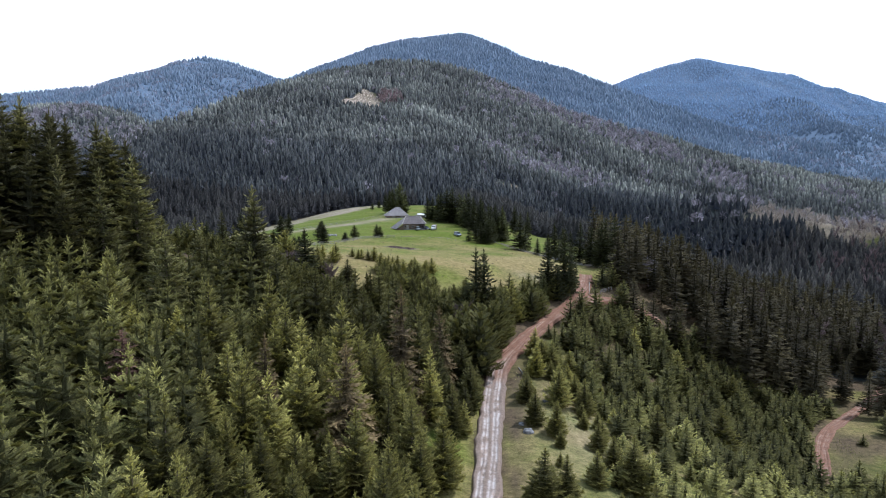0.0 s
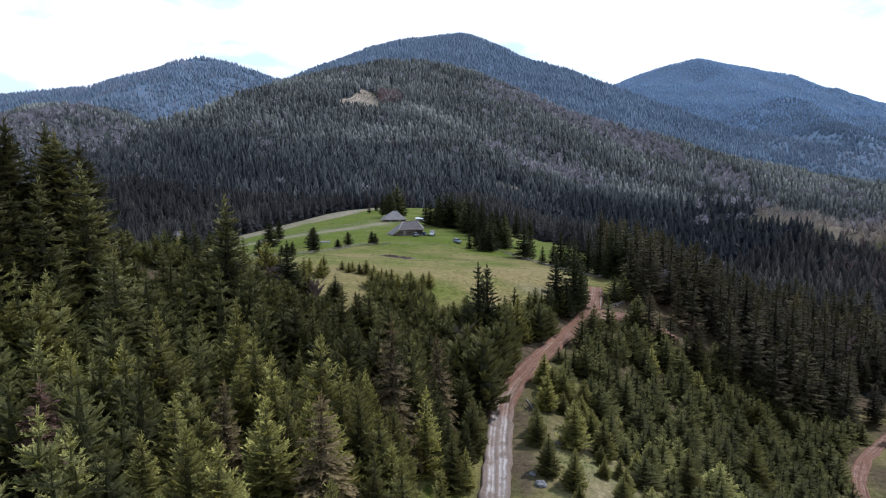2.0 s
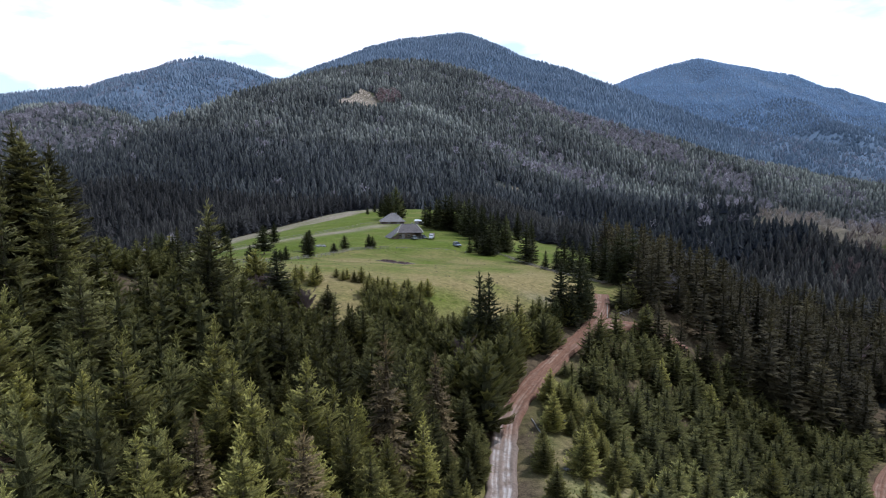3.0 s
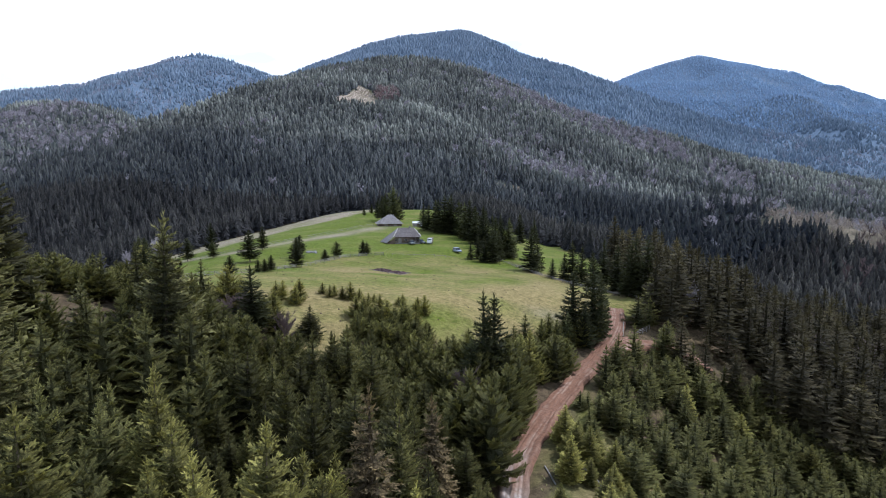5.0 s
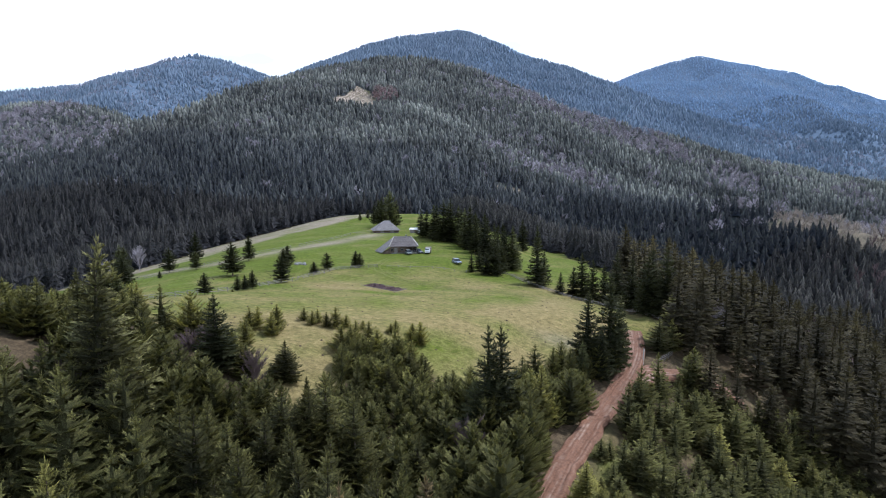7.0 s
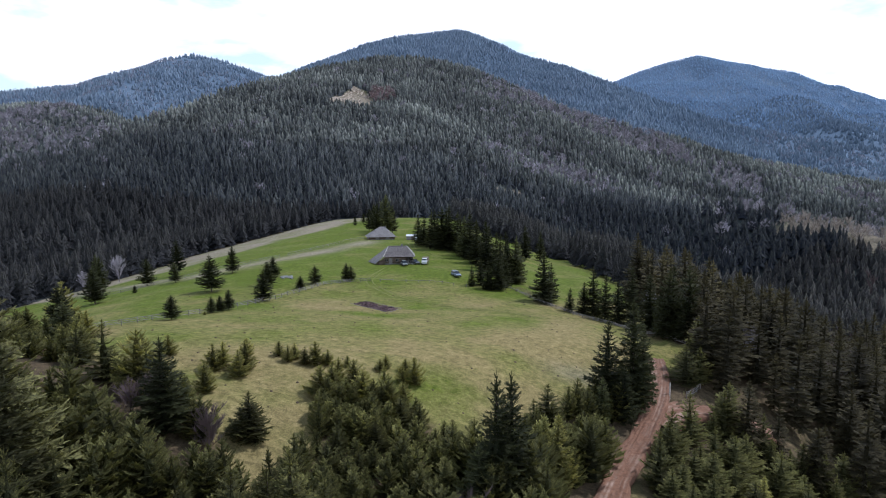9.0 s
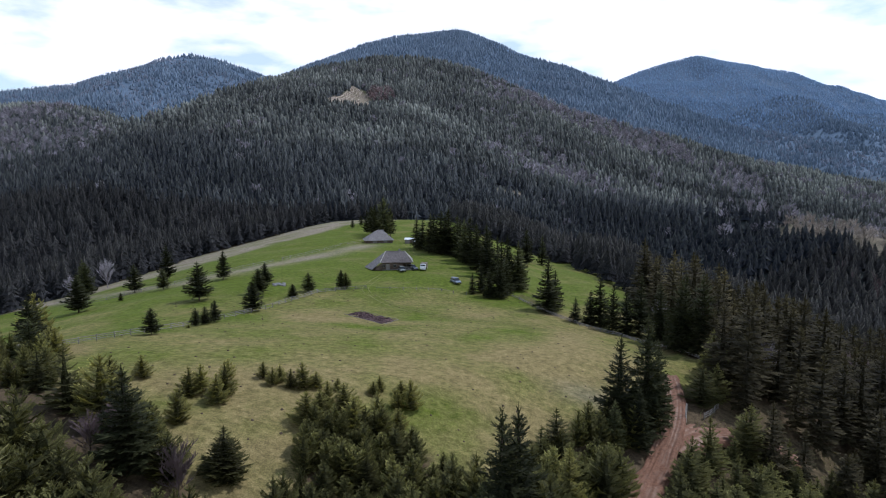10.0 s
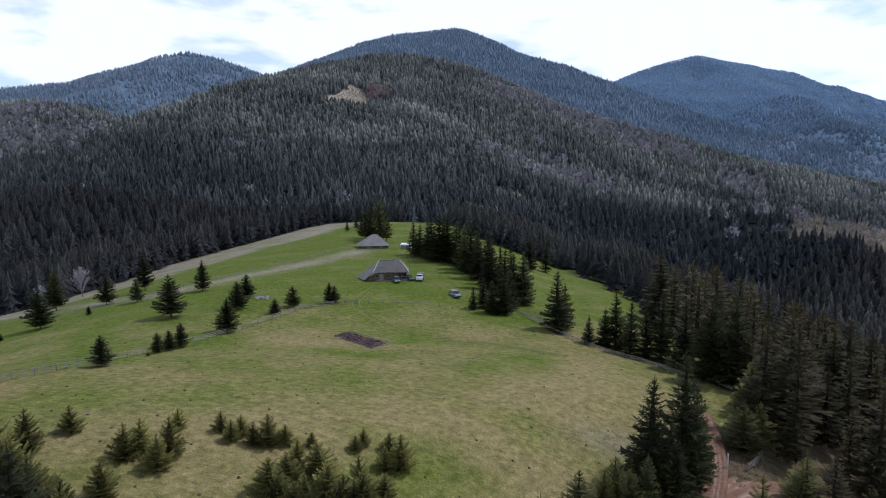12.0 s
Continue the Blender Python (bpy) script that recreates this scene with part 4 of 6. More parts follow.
# single trees that stand out of the thicket: kind, x, y, height of the top above the datum, breadth
GRAND = ((OLD_TALL, -47.1, 94.0, 25.6, 1.15), (OLD_TALL, -53.2, 87.9, 21.2, 1.2), (OLD_TALL, -48.9, 87.2, 23.6, 1.1), (OLD_TALL, -38.5, 84.0, 14.7, 1.25), (OLD_TALL, -32.4, 103.9, 18.6, 1.15),
         (OLD_TALL, -33.6, 107.3, 20.9, 1.0), (OLD_TALL, -40.9, 101.9, 13.0, 1.2), (OLD_TALL, -43.5, 120.3, 15.4, 1.0), (RIM, -27.6, 121.9, 11.8, 1.5), (RIM, -54.1, 148.7, 10.2, 1.6),
         (YOUNG, -41.9, 74.9, 11.7, 1.1), (YOUNG, -45.2, 75.7, 10.0, 1.2), (YOUNG, -27.8, 71.9, 9.8, 1.15), (YOUNG, -37.8, 72.4, 6.6, 1.2), (YOUNG, -32.4, 73.2, 6.1, 1.2), (YOUNG, -23.5, 65.0, 3.9, 1.3),
         (YOUNG, -23.9, 83.0, 9.2, 1.0), (YOUNG, -10.8, 76.3, 1.8, 1.15), (YOUNG, -3.6, 88.4, 3.8, 0.95), (YOUNG, -13.4, 78.5, 6.4, 1.05), (YOUNG, -20.8, 78.9, 6.1, 1.1), (YOUNG, 1.2, 81.1, -6.5, 1.1),
         (YOUNG, 2.9, 82.3, -9.1, 1.2), (YOUNG, -9.6, 100.7, 2.9, 1.0), (YOUNG, -24.7, 60.8, 2.2, 1.2), (YOUNG, -14.1, 112.0, 4.4, 1.0), (YOUNG, -8.6, 93.2, 4.8, 1.0), (YOUNG, -15.6, 92.6, 5.6, 1.0),
         (YOUNG, -12.0, 88.2, 5.6, 1.0), (YOUNG, -4.1, 90.9, 4.5, 0.95), (YOUNG, -19.7, 123.9, 5.2, 1.5), (YOUNG, 14.9, 130.9, 0.0, 1.1),
         (DROOPY, -10.8, 65.3, 4.0, 1.25), (DROOPY, -5.5, 83.3, 7.2, 0.95), (DROOPY, -20.6, 69.1, 3.9, 0.9), (DROOPY, -0.3, 95.2, 1.8, 0.95),
         (YOUNG, 27.3, 93.9, -14.9, 1.35), (YOUNG, 34.0, 92.6, -13.6, 1.3), (YOUNG, 23.5, 89.2, -13.7, 1.4), (YOUNG, 29.7, 111.1, -16.9, 1.4), (YOUNG, 54.1, 113.6, -21.5, 1.3),
         (YOUNG, 44.5, 138.9, -12.3, 1.3), (YOUNG, 55.0, 139.2, -18.0, 1.4), (YOUNG, 62.3, 142.8, -20.5, 1.4), (YOUNG, 68.8, 140.5, -24.4, 1.4))
for kind, x, y, top, w in GRAND:
    note = "broad dark spruce at the edge of the meadow grass" if kind is RIM else ""
    # past y 86 left of the road, cloud shade comes from the darker needles
    kind = SHADED if kind is YOUNG and y > 86 and x < 10 else kind
    plant(kind[rng.randrange(len(kind))], x, y, (top - float(ground_z(x, y)) + 0.15) / 1.03, w * (0.88 if kind in (YOUNG, SHADED) else 0.86), label=note)


def in_glade(x, y):
    """Gaps of brown litter in the thicket."""
    lines = (([(-58, 115), (-48, 117.5), (-45, 110)], 3.4), ([(-43, 125), (-37, 125.5), (-36, 122)], 2.9), ([(-31, 119), (-24, 118)], 2.4))
    return np.any([line_distance(x, y, pts) < r for pts, r in lines], 0)


def near_wood():
    """Young spruces on the slope both sides of the road, up to the meadow: x, y, height, side."""
    out = []
    x, y, rs = scatter(-82, 30, 20, 178, 3.3, 71)
    keep = (x < edge_x(y) - np.interp(y, [70, 100], [3.4, 2.3]) - 0.9 * rs.rand(len(x))) & ~meadow(x, y) & in_view(x, y, 25)
    glade = (bump(x, y, -52, 112, 12, 5) + bump(x, y, -44, 100, 7, 5) + bump(x, y, -38, 126, 10, 3) + bump(x, y, 0, 74, 5, 7)) > 0.45
    keep &= (rs.rand(len(x)) < 0.97) & ~glade & ~in_glade(x, y)
    old = np.clip((-x - 48) / 6, 0, 1) * (y > 78) * (y < 110)
    h = np.where(rs.rand(len(x)) < old * 0.75, rs.uniform(17, 25, len(x)), rs.uniform(6.0, 12.5, len(x)) * (1 + 0.22 * vnoise(x / 12, y / 12, 9)))
    h = h * np.interp(y, [104, 128, 150], [1.0, 0.6, 0.45])
    h = h * np.clip(0.55 + 0.05 * (edge_x(y) - x), 0.6, 1)
    keep &= (y < 108) | (rs.rand(len(x)) < 0.16)
    out.append((x[keep], y[keep], h[keep], np.zeros(keep.sum())))
    # low bushy saplings towards the meadow
    x, y, rs = scatter(-82, 30, 104, 172, 2.15, 74)
    keep = (x < edge_x(y) - 2.4 - 1.0 * rs.rand(len(x))) & ~meadow(x, y) & in_view(x, y, 25)
    glade = (bump(x, y, -52, 112, 12, 5) + bump(x, y, -47, 132, 9, 4) + bump(x, y, -38, 126, 8, 3)) > 0.5
    keep &= ~glade & ~in_glade(x, y) & (rs.rand(len(x)) < 0.85)
    h = rs.uniform(2.8, 5.4, len(x)) * np.interp(y, [106, 138], [1.5, 0.8]) * (1 + 0.3 * vnoise(x / 7, y / 7, 19)) * np.interp(x, [0, 8], [1.0, 1.7])
    out.append((x[keep], y[keep], np.maximum(h[keep], 1.2), np.full(keep.sum(), 2.0)))
    # a clump standing out on the grass
    x, y, rs = scatter(-20, 2, 124, 142, 1.35, 76)
    keep = bump(x, y, -9.5, 131.5, 4.6, 5.0) + 0.25 * fbm(x / 3, y / 3, 20, 2) > 0.42
    out.append((x[keep], y[keep], rs.uniform(2.6, 4.4, keep.sum()), np.full(keep.sum(), 2.0)))
    x, y, rs = scatter(8, 128, 30, 176, 3.1, 72)
    gapx = x - edge_x(y)
    dens = 0.95 + 0.40 * np.clip(gapx / 26, 0, 1) + 0.40 * vnoise(x / 11, y / 11, 12) + 0.5 * np.clip((y - 112) / 12, 0, 1)
    dens = np.where((gapx < 18) & (y < 104), dens * 0.42, dens)
    valley_road = np.abs(x - np.interp(y, [100, 130, 146, 173, 200], [70, 84, 99, 130, 150])) < np.where(y > 112, 4.0, 0.0)
    side_road = (np.abs(y - np.interp(x, [34, 43, 60, 80], [150, 155.8, 158.5, 151])) < 3.2) & (x < 62)
    keep = (gapx > np.interp(y, [100, 125], [5.2, 3.6])) & (rs.rand(len(x)) < dens) & in_view(x, y, 30) & ~valley_road & ~side_road & ((y < 152) | (gapx < 7))
    open_field = (x > np.interp(y, [100, 130, 146, 173], [70, 84, 99, 130])) & (y < 168) & (y > 111)
    keep &= ~open_field | (rs.rand(len(x)) < 0.08)
    h = rs.uniform(1.6, 7.0, len(x)) + 1.6 * np.clip((y - 100) / 40, 0, 1) + 1.4 * vnoise(x / 10, y / 10, 14)
    out.append((x[keep], y[keep], np.maximum(h[keep], 1.2), np.ones(keep.sum())))
    return [np.concatenate(v) for v in zip(*out)]


nx_, ny_, nh_, ns_ = near_wood()
# room round the single trees
room_ = np.min(np.hypot(nx_[:, None] - np.array([g[1] for g in GRAND] + [g[0] for g in SHRUBS]), ny_[:, None] - np.array([g[2] for g in GRAND] + [g[1] for g in SHRUBS])), 1) > 2.0
nx_, ny_, nh_, ns_ = nx_[room_], ny_[room_], nh_[room_], ns_[room_]
# the 235 nearest the flight line are trees of their own
away = np.hypot(nx_, np.maximum(0, np.maximum(38 - ny_, ny_ - 112)) * 1.5)
order = np.argsort(away + 1000 * (ns_ == 2))
own, rest = order[:235], order[235:]
for k in own:
    # the upper left thicket gets the needles with painted cloud shade
    deep = ns_[k] == 0 and ny_[k] + 6 * rng.random() > 88
    plant(SHADED[rng.randrange(4)] if deep else YOUNG[rng.randrange(6)], nx_[k], ny_[k], nh_[k], rng.uniform(0.85, 1.15) * (1.2 if ns_[k] == 1 else 0.92) * float(np.interp(ny_[k], [105, 122], [1.0, 1.25])),
          label="small young spruce on the grassy slope below the road" if ns_[k] else "")
for kind in (*YOUNG, *SHADED, *DROOPY, *OLD_TALL, *OPEN, *RIM, *BUSH, *BEECH):
    if not kind.get("used"):
        for ob in (*kind["root"].children, kind["root"]):
            bpy.data.objects.remove(ob)
rs_ = np.random.RandomState(5)
left_, right_ = rest[ns_[rest] == 0], rest[ns_[rest] == 1]
tall_, left_ = left_[nh_[left_] > 17], left_[nh_[left_] <= 17]
tagged(wood_mesh("old_spruce_stand", UNIT_TALL, nx_[tall_], ny_[tall_], ground_z(nx_[tall_], ny_[tall_]) - 0.2, nh_[tall_], rs_.rand(len(tall_)), NEEDLES_OLD, 9, 1.1),
       "stand of tall dark spruces above the young thicket", "forest", kind="stuff")
# tint drops past y 80: cloud shade painted on the thicket
tagged(wood_mesh("spruce_thicket", UNIT_MID, nx_[left_], ny_[left_], ground_z(nx_[left_], ny_[left_]) - 0.2, nh_[left_], rs_.rand(len(left_)) * np.interp(ny_[left_], [80, 95], [1.0, 0.42]), NEEDLES_WOOD, 6, np.interp(ny_[left_], [105, 122], [0.95, 1.25])),
       "dense thicket of young green spruces on the slope", "forest", kind="stuff")
for name, units, some, label in (("slope_thicket", UNIT_MID, right_[nh_[right_] >= 2.8], "scattered low spruces on the slope falling to the valley"),
                                 ("slope_saplings", UNIT_SMALL, right_[nh_[right_] < 2.8], "knee-high to man-high spruce saplings on the grassy slope")):
    tagged(wood_mesh(name, units, nx_[some], ny_[some], ground_z(nx_[some], ny_[some]) - 0.2, nh_[some], np.clip(rs_.rand(len(some)) * 0.75 + np.interp(ny_[some], [85, 115], [0.42, 0.0]), 0, 1), NEEDLES_WOOD, 7, np.interp(nh_[some], [3, 9], [1.45, 1.15])),
           label, "forest", kind="stuff")
bushy_ = np.nonzero(ns_ == 2)[0]
# lower tint on the nearer saplings paints the same cloud shade
tagged(wood_mesh("sapling_thicket", UNIT_BUSHY, nx_[bushy_], ny_[bushy_], ground_z(nx_[bushy_], ny_[bushy_]) - 0.2, nh_[bushy_], rs_.rand(len(bushy_)) * np.interp(ny_[bushy_], [112, 128], [0.45, 0.9]), NEEDLES_WOOD, 8),
       "low bushy spruce saplings crowding the edge of the meadow", "forest", kind="stuff")


def wood_zone(name, units, region, step, hmin, hmax, material, seed, keep_if, label, width=1.0, tone=None):
    x, y, rs = scatter(*region, step, seed)
    keep = keep_if(x, y, rs) & in_view(x, y)
    x, y = x[keep], y[keep]
    h = rs.uniform(hmin, hmax, len(x)) * (1 + 0.18 * vnoise(x / 40, y / 40, seed))
    t = np.clip((0.5 if tone is None else tone(x, y)) + 0.22 * fbm(x / 70, y / 70, seed + 3, 3) + 0.16 * fbm(x / 210, y / 170, seed + 5, 2) + 0.35 * rs.uniform(-1, 1, len(x)), 0, 1)
    ob = wood_mesh(name, units, x, y, ground_z(x, y) - 0.3, h, t, material, seed + 1, width)
    tagged(ob, label, "forest", kind="stuff")
    return ob


def beech_share(x, y):
    """Where leafless beeches stand among the spruces, 0..1."""
    mottled = np.clip((x - 40 - (1150 - y) * 0.12) / 90, 0, 1) * (y > 640) * (y < 1400)
    west = np.clip((-x - 480) / 100, 0, 1) * (y > 950) + np.clip((-x - 330) / 60, 0, 1) * (y > 600) * (y < 960)
    spur = 0.45 * np.clip(1.3 - line_distance(x, y, [(60, 830), (120, 760), (216, 640), (300, 552)]) / 26, 0, 1)
    low = np.clip((x - 800) / 200, 0, 1) * (y > 1100)
    stand = np.clip(1.4 - line_distance(x, y, [(290, 940), (450, 905), (620, 895)]) / 42, 0, 1)
    return np.clip(0.03 + (0.85 * mottled * (1 - 0.85 * stand) + 0.8 * west + 0.75 * low + spur) * np.clip(0.55 + 1.1 * fbm(x / 90, y / 90, 61, 3), 0, 1), 0, 0.85)


def lit_tone(x, y):
    """Sunlight painted as tone: paler spruces towards the lit heights and along the sunlit spur, a dark stand behind
    it.
    """
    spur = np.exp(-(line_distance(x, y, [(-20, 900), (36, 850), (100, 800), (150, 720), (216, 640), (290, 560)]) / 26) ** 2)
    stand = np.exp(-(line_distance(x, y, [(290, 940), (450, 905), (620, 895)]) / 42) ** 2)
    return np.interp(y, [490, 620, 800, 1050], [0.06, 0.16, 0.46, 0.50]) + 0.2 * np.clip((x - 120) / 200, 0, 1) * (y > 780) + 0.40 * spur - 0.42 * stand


def facing(x, y):
    return ground_z(x, y) > ground_z(x, y - 40) - 7


wood_zone("valley_wood", UNIT_OLD, (34, 215, 150, 262), 5.6, 11, 22, NEEDLES_DARK, 81,
          lambda x, y, rs: ((np.abs(y - np.interp(x, [34, 43, 60, 75], [150, 155.8, 158.5, 151])) > 4.5) | (x > 72)) & (np.abs(x - np.interp(y, [130, 146, 173, 200], [84, 99, 130, 152])) > 5) & (x > edge_x(y) + 5 + 20 * np.exp(-((y - 285) / 48.0) ** 2)) & (rs.rand(len(x)) < np.where((x < edge_x(y) + 16) & (y > 182), 0.4, 0.92)), "dense dark spruce wood below the meadow rim", 1.15)
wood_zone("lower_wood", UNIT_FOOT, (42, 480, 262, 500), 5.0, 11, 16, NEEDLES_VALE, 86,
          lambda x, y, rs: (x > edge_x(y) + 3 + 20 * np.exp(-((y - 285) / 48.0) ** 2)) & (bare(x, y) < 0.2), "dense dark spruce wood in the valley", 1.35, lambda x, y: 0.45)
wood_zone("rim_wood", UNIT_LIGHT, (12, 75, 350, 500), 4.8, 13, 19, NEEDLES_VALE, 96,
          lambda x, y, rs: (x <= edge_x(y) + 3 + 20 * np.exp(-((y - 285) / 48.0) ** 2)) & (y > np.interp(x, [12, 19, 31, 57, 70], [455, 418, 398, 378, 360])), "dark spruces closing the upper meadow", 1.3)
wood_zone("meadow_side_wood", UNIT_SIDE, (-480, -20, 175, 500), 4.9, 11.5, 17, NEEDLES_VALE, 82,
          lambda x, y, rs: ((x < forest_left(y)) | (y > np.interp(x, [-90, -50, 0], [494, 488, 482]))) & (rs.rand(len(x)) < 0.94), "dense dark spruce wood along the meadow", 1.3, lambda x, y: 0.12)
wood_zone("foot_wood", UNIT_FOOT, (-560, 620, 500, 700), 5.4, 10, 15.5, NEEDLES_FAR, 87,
          lambda x, y, rs: (bare(x, y) < 0.3) & (rs.rand(len(x)) > beech_share(x, y)), "dark spruce forest at the mountain's foot", 1.35, tone=lit_tone)
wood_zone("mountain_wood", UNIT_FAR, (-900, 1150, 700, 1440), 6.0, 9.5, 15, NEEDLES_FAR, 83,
          lambda x, y, rs: (bare(x, y) < 0.2) & (rs.rand(len(x)) > beech_share(x, y)) & facing(x, y), "dark spruce forest covering the near mountain", 1.5, lit_tone)
wood_zone("beech_wood", UNIT_BARE, (-1500, 1700, 500, 2000), 8.6, 10, 15, TWIGS, 88,
          lambda x, y, rs: (bare(x, y) < 0.2) & (rs.rand(len(x)) < beech_share(x, y) * 0.85) & facing(x, y) & (y < 1380), "leafless grey beeches mixed into the spruce forest", 1.2)
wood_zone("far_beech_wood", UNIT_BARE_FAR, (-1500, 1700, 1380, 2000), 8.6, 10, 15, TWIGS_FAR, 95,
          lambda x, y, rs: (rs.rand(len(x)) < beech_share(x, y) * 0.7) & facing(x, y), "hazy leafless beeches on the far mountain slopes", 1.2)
wood_zone("heath_wood", UNIT_BARE_MID, (260, 480, 390, 590), 5.0, 8, 13, TWIGS_TAN, 90,
          lambda x, y, rs: (bare(x, y) > 0.2) & (rs.rand(len(x)) < 0.85), "pale tan leafless beeches on the sunny spur", 1.3)
wood_zone("brown_wood", UNIT_BARE_MID, (42, 460, 190, 490), 9.0, 9, 15, TWIGS_RED, 94,
          lambda x, y, rs: (x > edge_x(y) + 12 + 20 * np.exp(-((y - 285) / 48.0) ** 2)) & (fbm(x / 60, y / 60, 66, 3) > 0.30), "leafless brownish broadleaf trees among the valley spruces", 1.1)
wood_zone("birch_wood", UNIT_BARE, (-105, -62, 925, 1015), 5.6, 10, 14, TWIGS_BIRCH, 89,
          lambda x, y, rs: bump(x, y, -82, 970, 16, 32) > 0.3, "leafless reddish birches beside the mountain clearing", 1.2)
wood_zone("high_wood", UNIT_SPECK, (-2000, 2300, 1440, 2620), 8.8, 9, 14, NEEDLES_HAZE, 84,
          lambda x, y, rs: (rs.rand(len(x)) > beech_share(x, y)) & facing(x, y), "spruce forest tinted haze blue on the main mountain", 1.9)
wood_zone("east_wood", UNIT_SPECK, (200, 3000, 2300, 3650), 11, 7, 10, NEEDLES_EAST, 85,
          lambda x, y, rs: facing(x, y), "spruce forest tinted haze blue on the far mountain", 2.6)


def felled_logs():
    """Trunks lying down the slope of the mountain clearing."""
    rs = np.random.RandomState(12)
    n = 420
    x, y = rs.uniform(-160, -82, n), rs.uniform(908, 1030, n)
    k = bare(x, y) > 0.5
    x, y = x[k], y[k]
    a = rs.uniform(-0.5, 0.5, len(x)) - (x + 124) / 60
    half = rs.uniform(4, 9, len(x))
    dx, dy = np.sin(a) * half, np.cos(a) * half
    V = []
    for px, py in ((x - dx, y - dy), (x + dx, y + dy)):
        z = ground_z(px, py)
        for ox, oz in ((-0.3, 0.1), (0.3, 0.1), (0.0, 0.6)):
            V.append(np.stack([px + ox, py, z + oz], -1))
    V = np.stack(V, 1).reshape(-1, 3)
    one = np.array([(0, 1, 4), (0, 4, 3), (1, 2, 5), (1, 5, 4), (2, 0, 3), (2, 3, 5), (0, 2, 1), (3, 4, 5)])
    T = (one[None] + (np.arange(len(x)) * 6)[:, None, None]).reshape(-1, 3)
    me = mesh_from("felled_logs", V, 3, T, [FELLED])
    tagged(new("felled_logs", me), "pale felled trunks lying in the mountain clearing", "logs", kind="stuff")


felled_logs()


# ---- roads ----
def ribbon(name, pts, half, label, pale_until, ruts=True, lift=0.0, step=0.8):
    """A muddy track along pts (x, y), with wheel ruts pressed in, its edges running under the turf."""
    pts = np.array(pts, float)
    d = np.concatenate([[0], np.cumsum(np.hypot(*np.diff(pts, axis=0).T))])
    s = np.arange(0, d[-1], step)
    cx = sum(np.interp(s + o, d, pts[:, 0]) for o in (-4, -2, 0, 2, 4)) / 5
    cy = sum(np.interp(s + o, d, pts[:, 1]) for o in (-4, -2, 0, 2, 4)) / 5
    tx, ty = np.gradient(cx), np.gradient(cy)
    n = np.hypot(tx, ty)
    nx, ny = ty / n, -tx / n
    across = np.linspace(-1, 1, 25)
    U, S = np.meshgrid(across, s)
    wob = 1 + 0.16 * vnoise(S / 5, U * 0 + np.sign(U), 7) + 0.10 * vnoise(S / 1.6, U * 0 + np.sign(U), 27)
    X = cx[:, None] + nx[:, None] * U * half * wob
    Y = cy[:, None] + ny[:, None] * U * half * wob
    zc = ground_z(cx, cy)
    zc = np.convolve(np.pad(zc, 4, mode="edge"), np.ones(9) / 9, "valid")
    Z = (np.maximum(zc[:, None], ground_z(X, Y) * 0.6 + zc[:, None] * 0.4) if ruts else ground_z(X, Y) * 0.5 + zc[:, None] * 0.5) + lift
    wander = 0.12 * vnoise(S / 9, 0 * S, 8)
    rut = sum(np.exp(-((U - c - wander) / 0.085) ** 2) for c in (-0.46, -0.20, 0.26, 0.52))
    rough = 0.07 * vnoise(S / 0.9, U * 4, 9) + 0.05 * vnoise(S / 0.4, U * 9, 10)
    Z = Z + 0.16 - 0.17 * rut * (0.6 + 0.5 * vnoise(S / 6, U * 2, 15)) + rough - 0.62 * np.clip((np.abs(U) - 0.82) / 0.18, 0, 1)
    V = np.stack([X, Y, Z], -1).reshape(-1, 3)
    i = np.arange(V.shape[0]).reshape(X.shape)
    F = np.stack([i[:-1, :-1], i[:-1, 1:], i[1:, 1:], i[1:, :-1]], -1).reshape(-1, 4)
    pale = np.clip((pale_until - Y) / 14 + 0.3 * vnoise(S / 5, U * 2, 3), 0, 1)
    me = mesh_from(name, V, 4, F, [ROAD], {"rut": np.clip(rut * (0.5 + 0.7 * vnoise(S / 7, U * 3, 16)) + 0.3 * vnoise(S / 3, U * 12, 17), 0, 1).ravel(), "wet": (np.clip(rut * 1.2, 0, 1) * pale).ravel(), "pale": pale.ravel()}, True)
    tagged(new(name, me), label, "road", kind="structure")


main = [(float(edge_x(v)), float(v)) for v in np.arange(-40, 158, 3)] + [(38.2, 161), (39.6, 166), (40.2, 171)]
ribbon("dirt_road", main, 1.95, "rutted reddish mud track with wet wheel ruts", 112)
ribbon("side_road", [(32.5, 147.5), (35.6, 151), (39.2, 153.6), (43.6, 156.2), (52, 158.5), (58, 160)], 2.9, "reddish mud track branching off into the wood", 0, ruts=False, lift=0.06)
ribbon("valley_road", [(73, 110), (79, 121), (84, 130), (91, 138), (99, 145.7), (113, 158), (130, 173), (150, 196)], 1.5, "brown dirt track along the valley side", 100, lift=0.1)


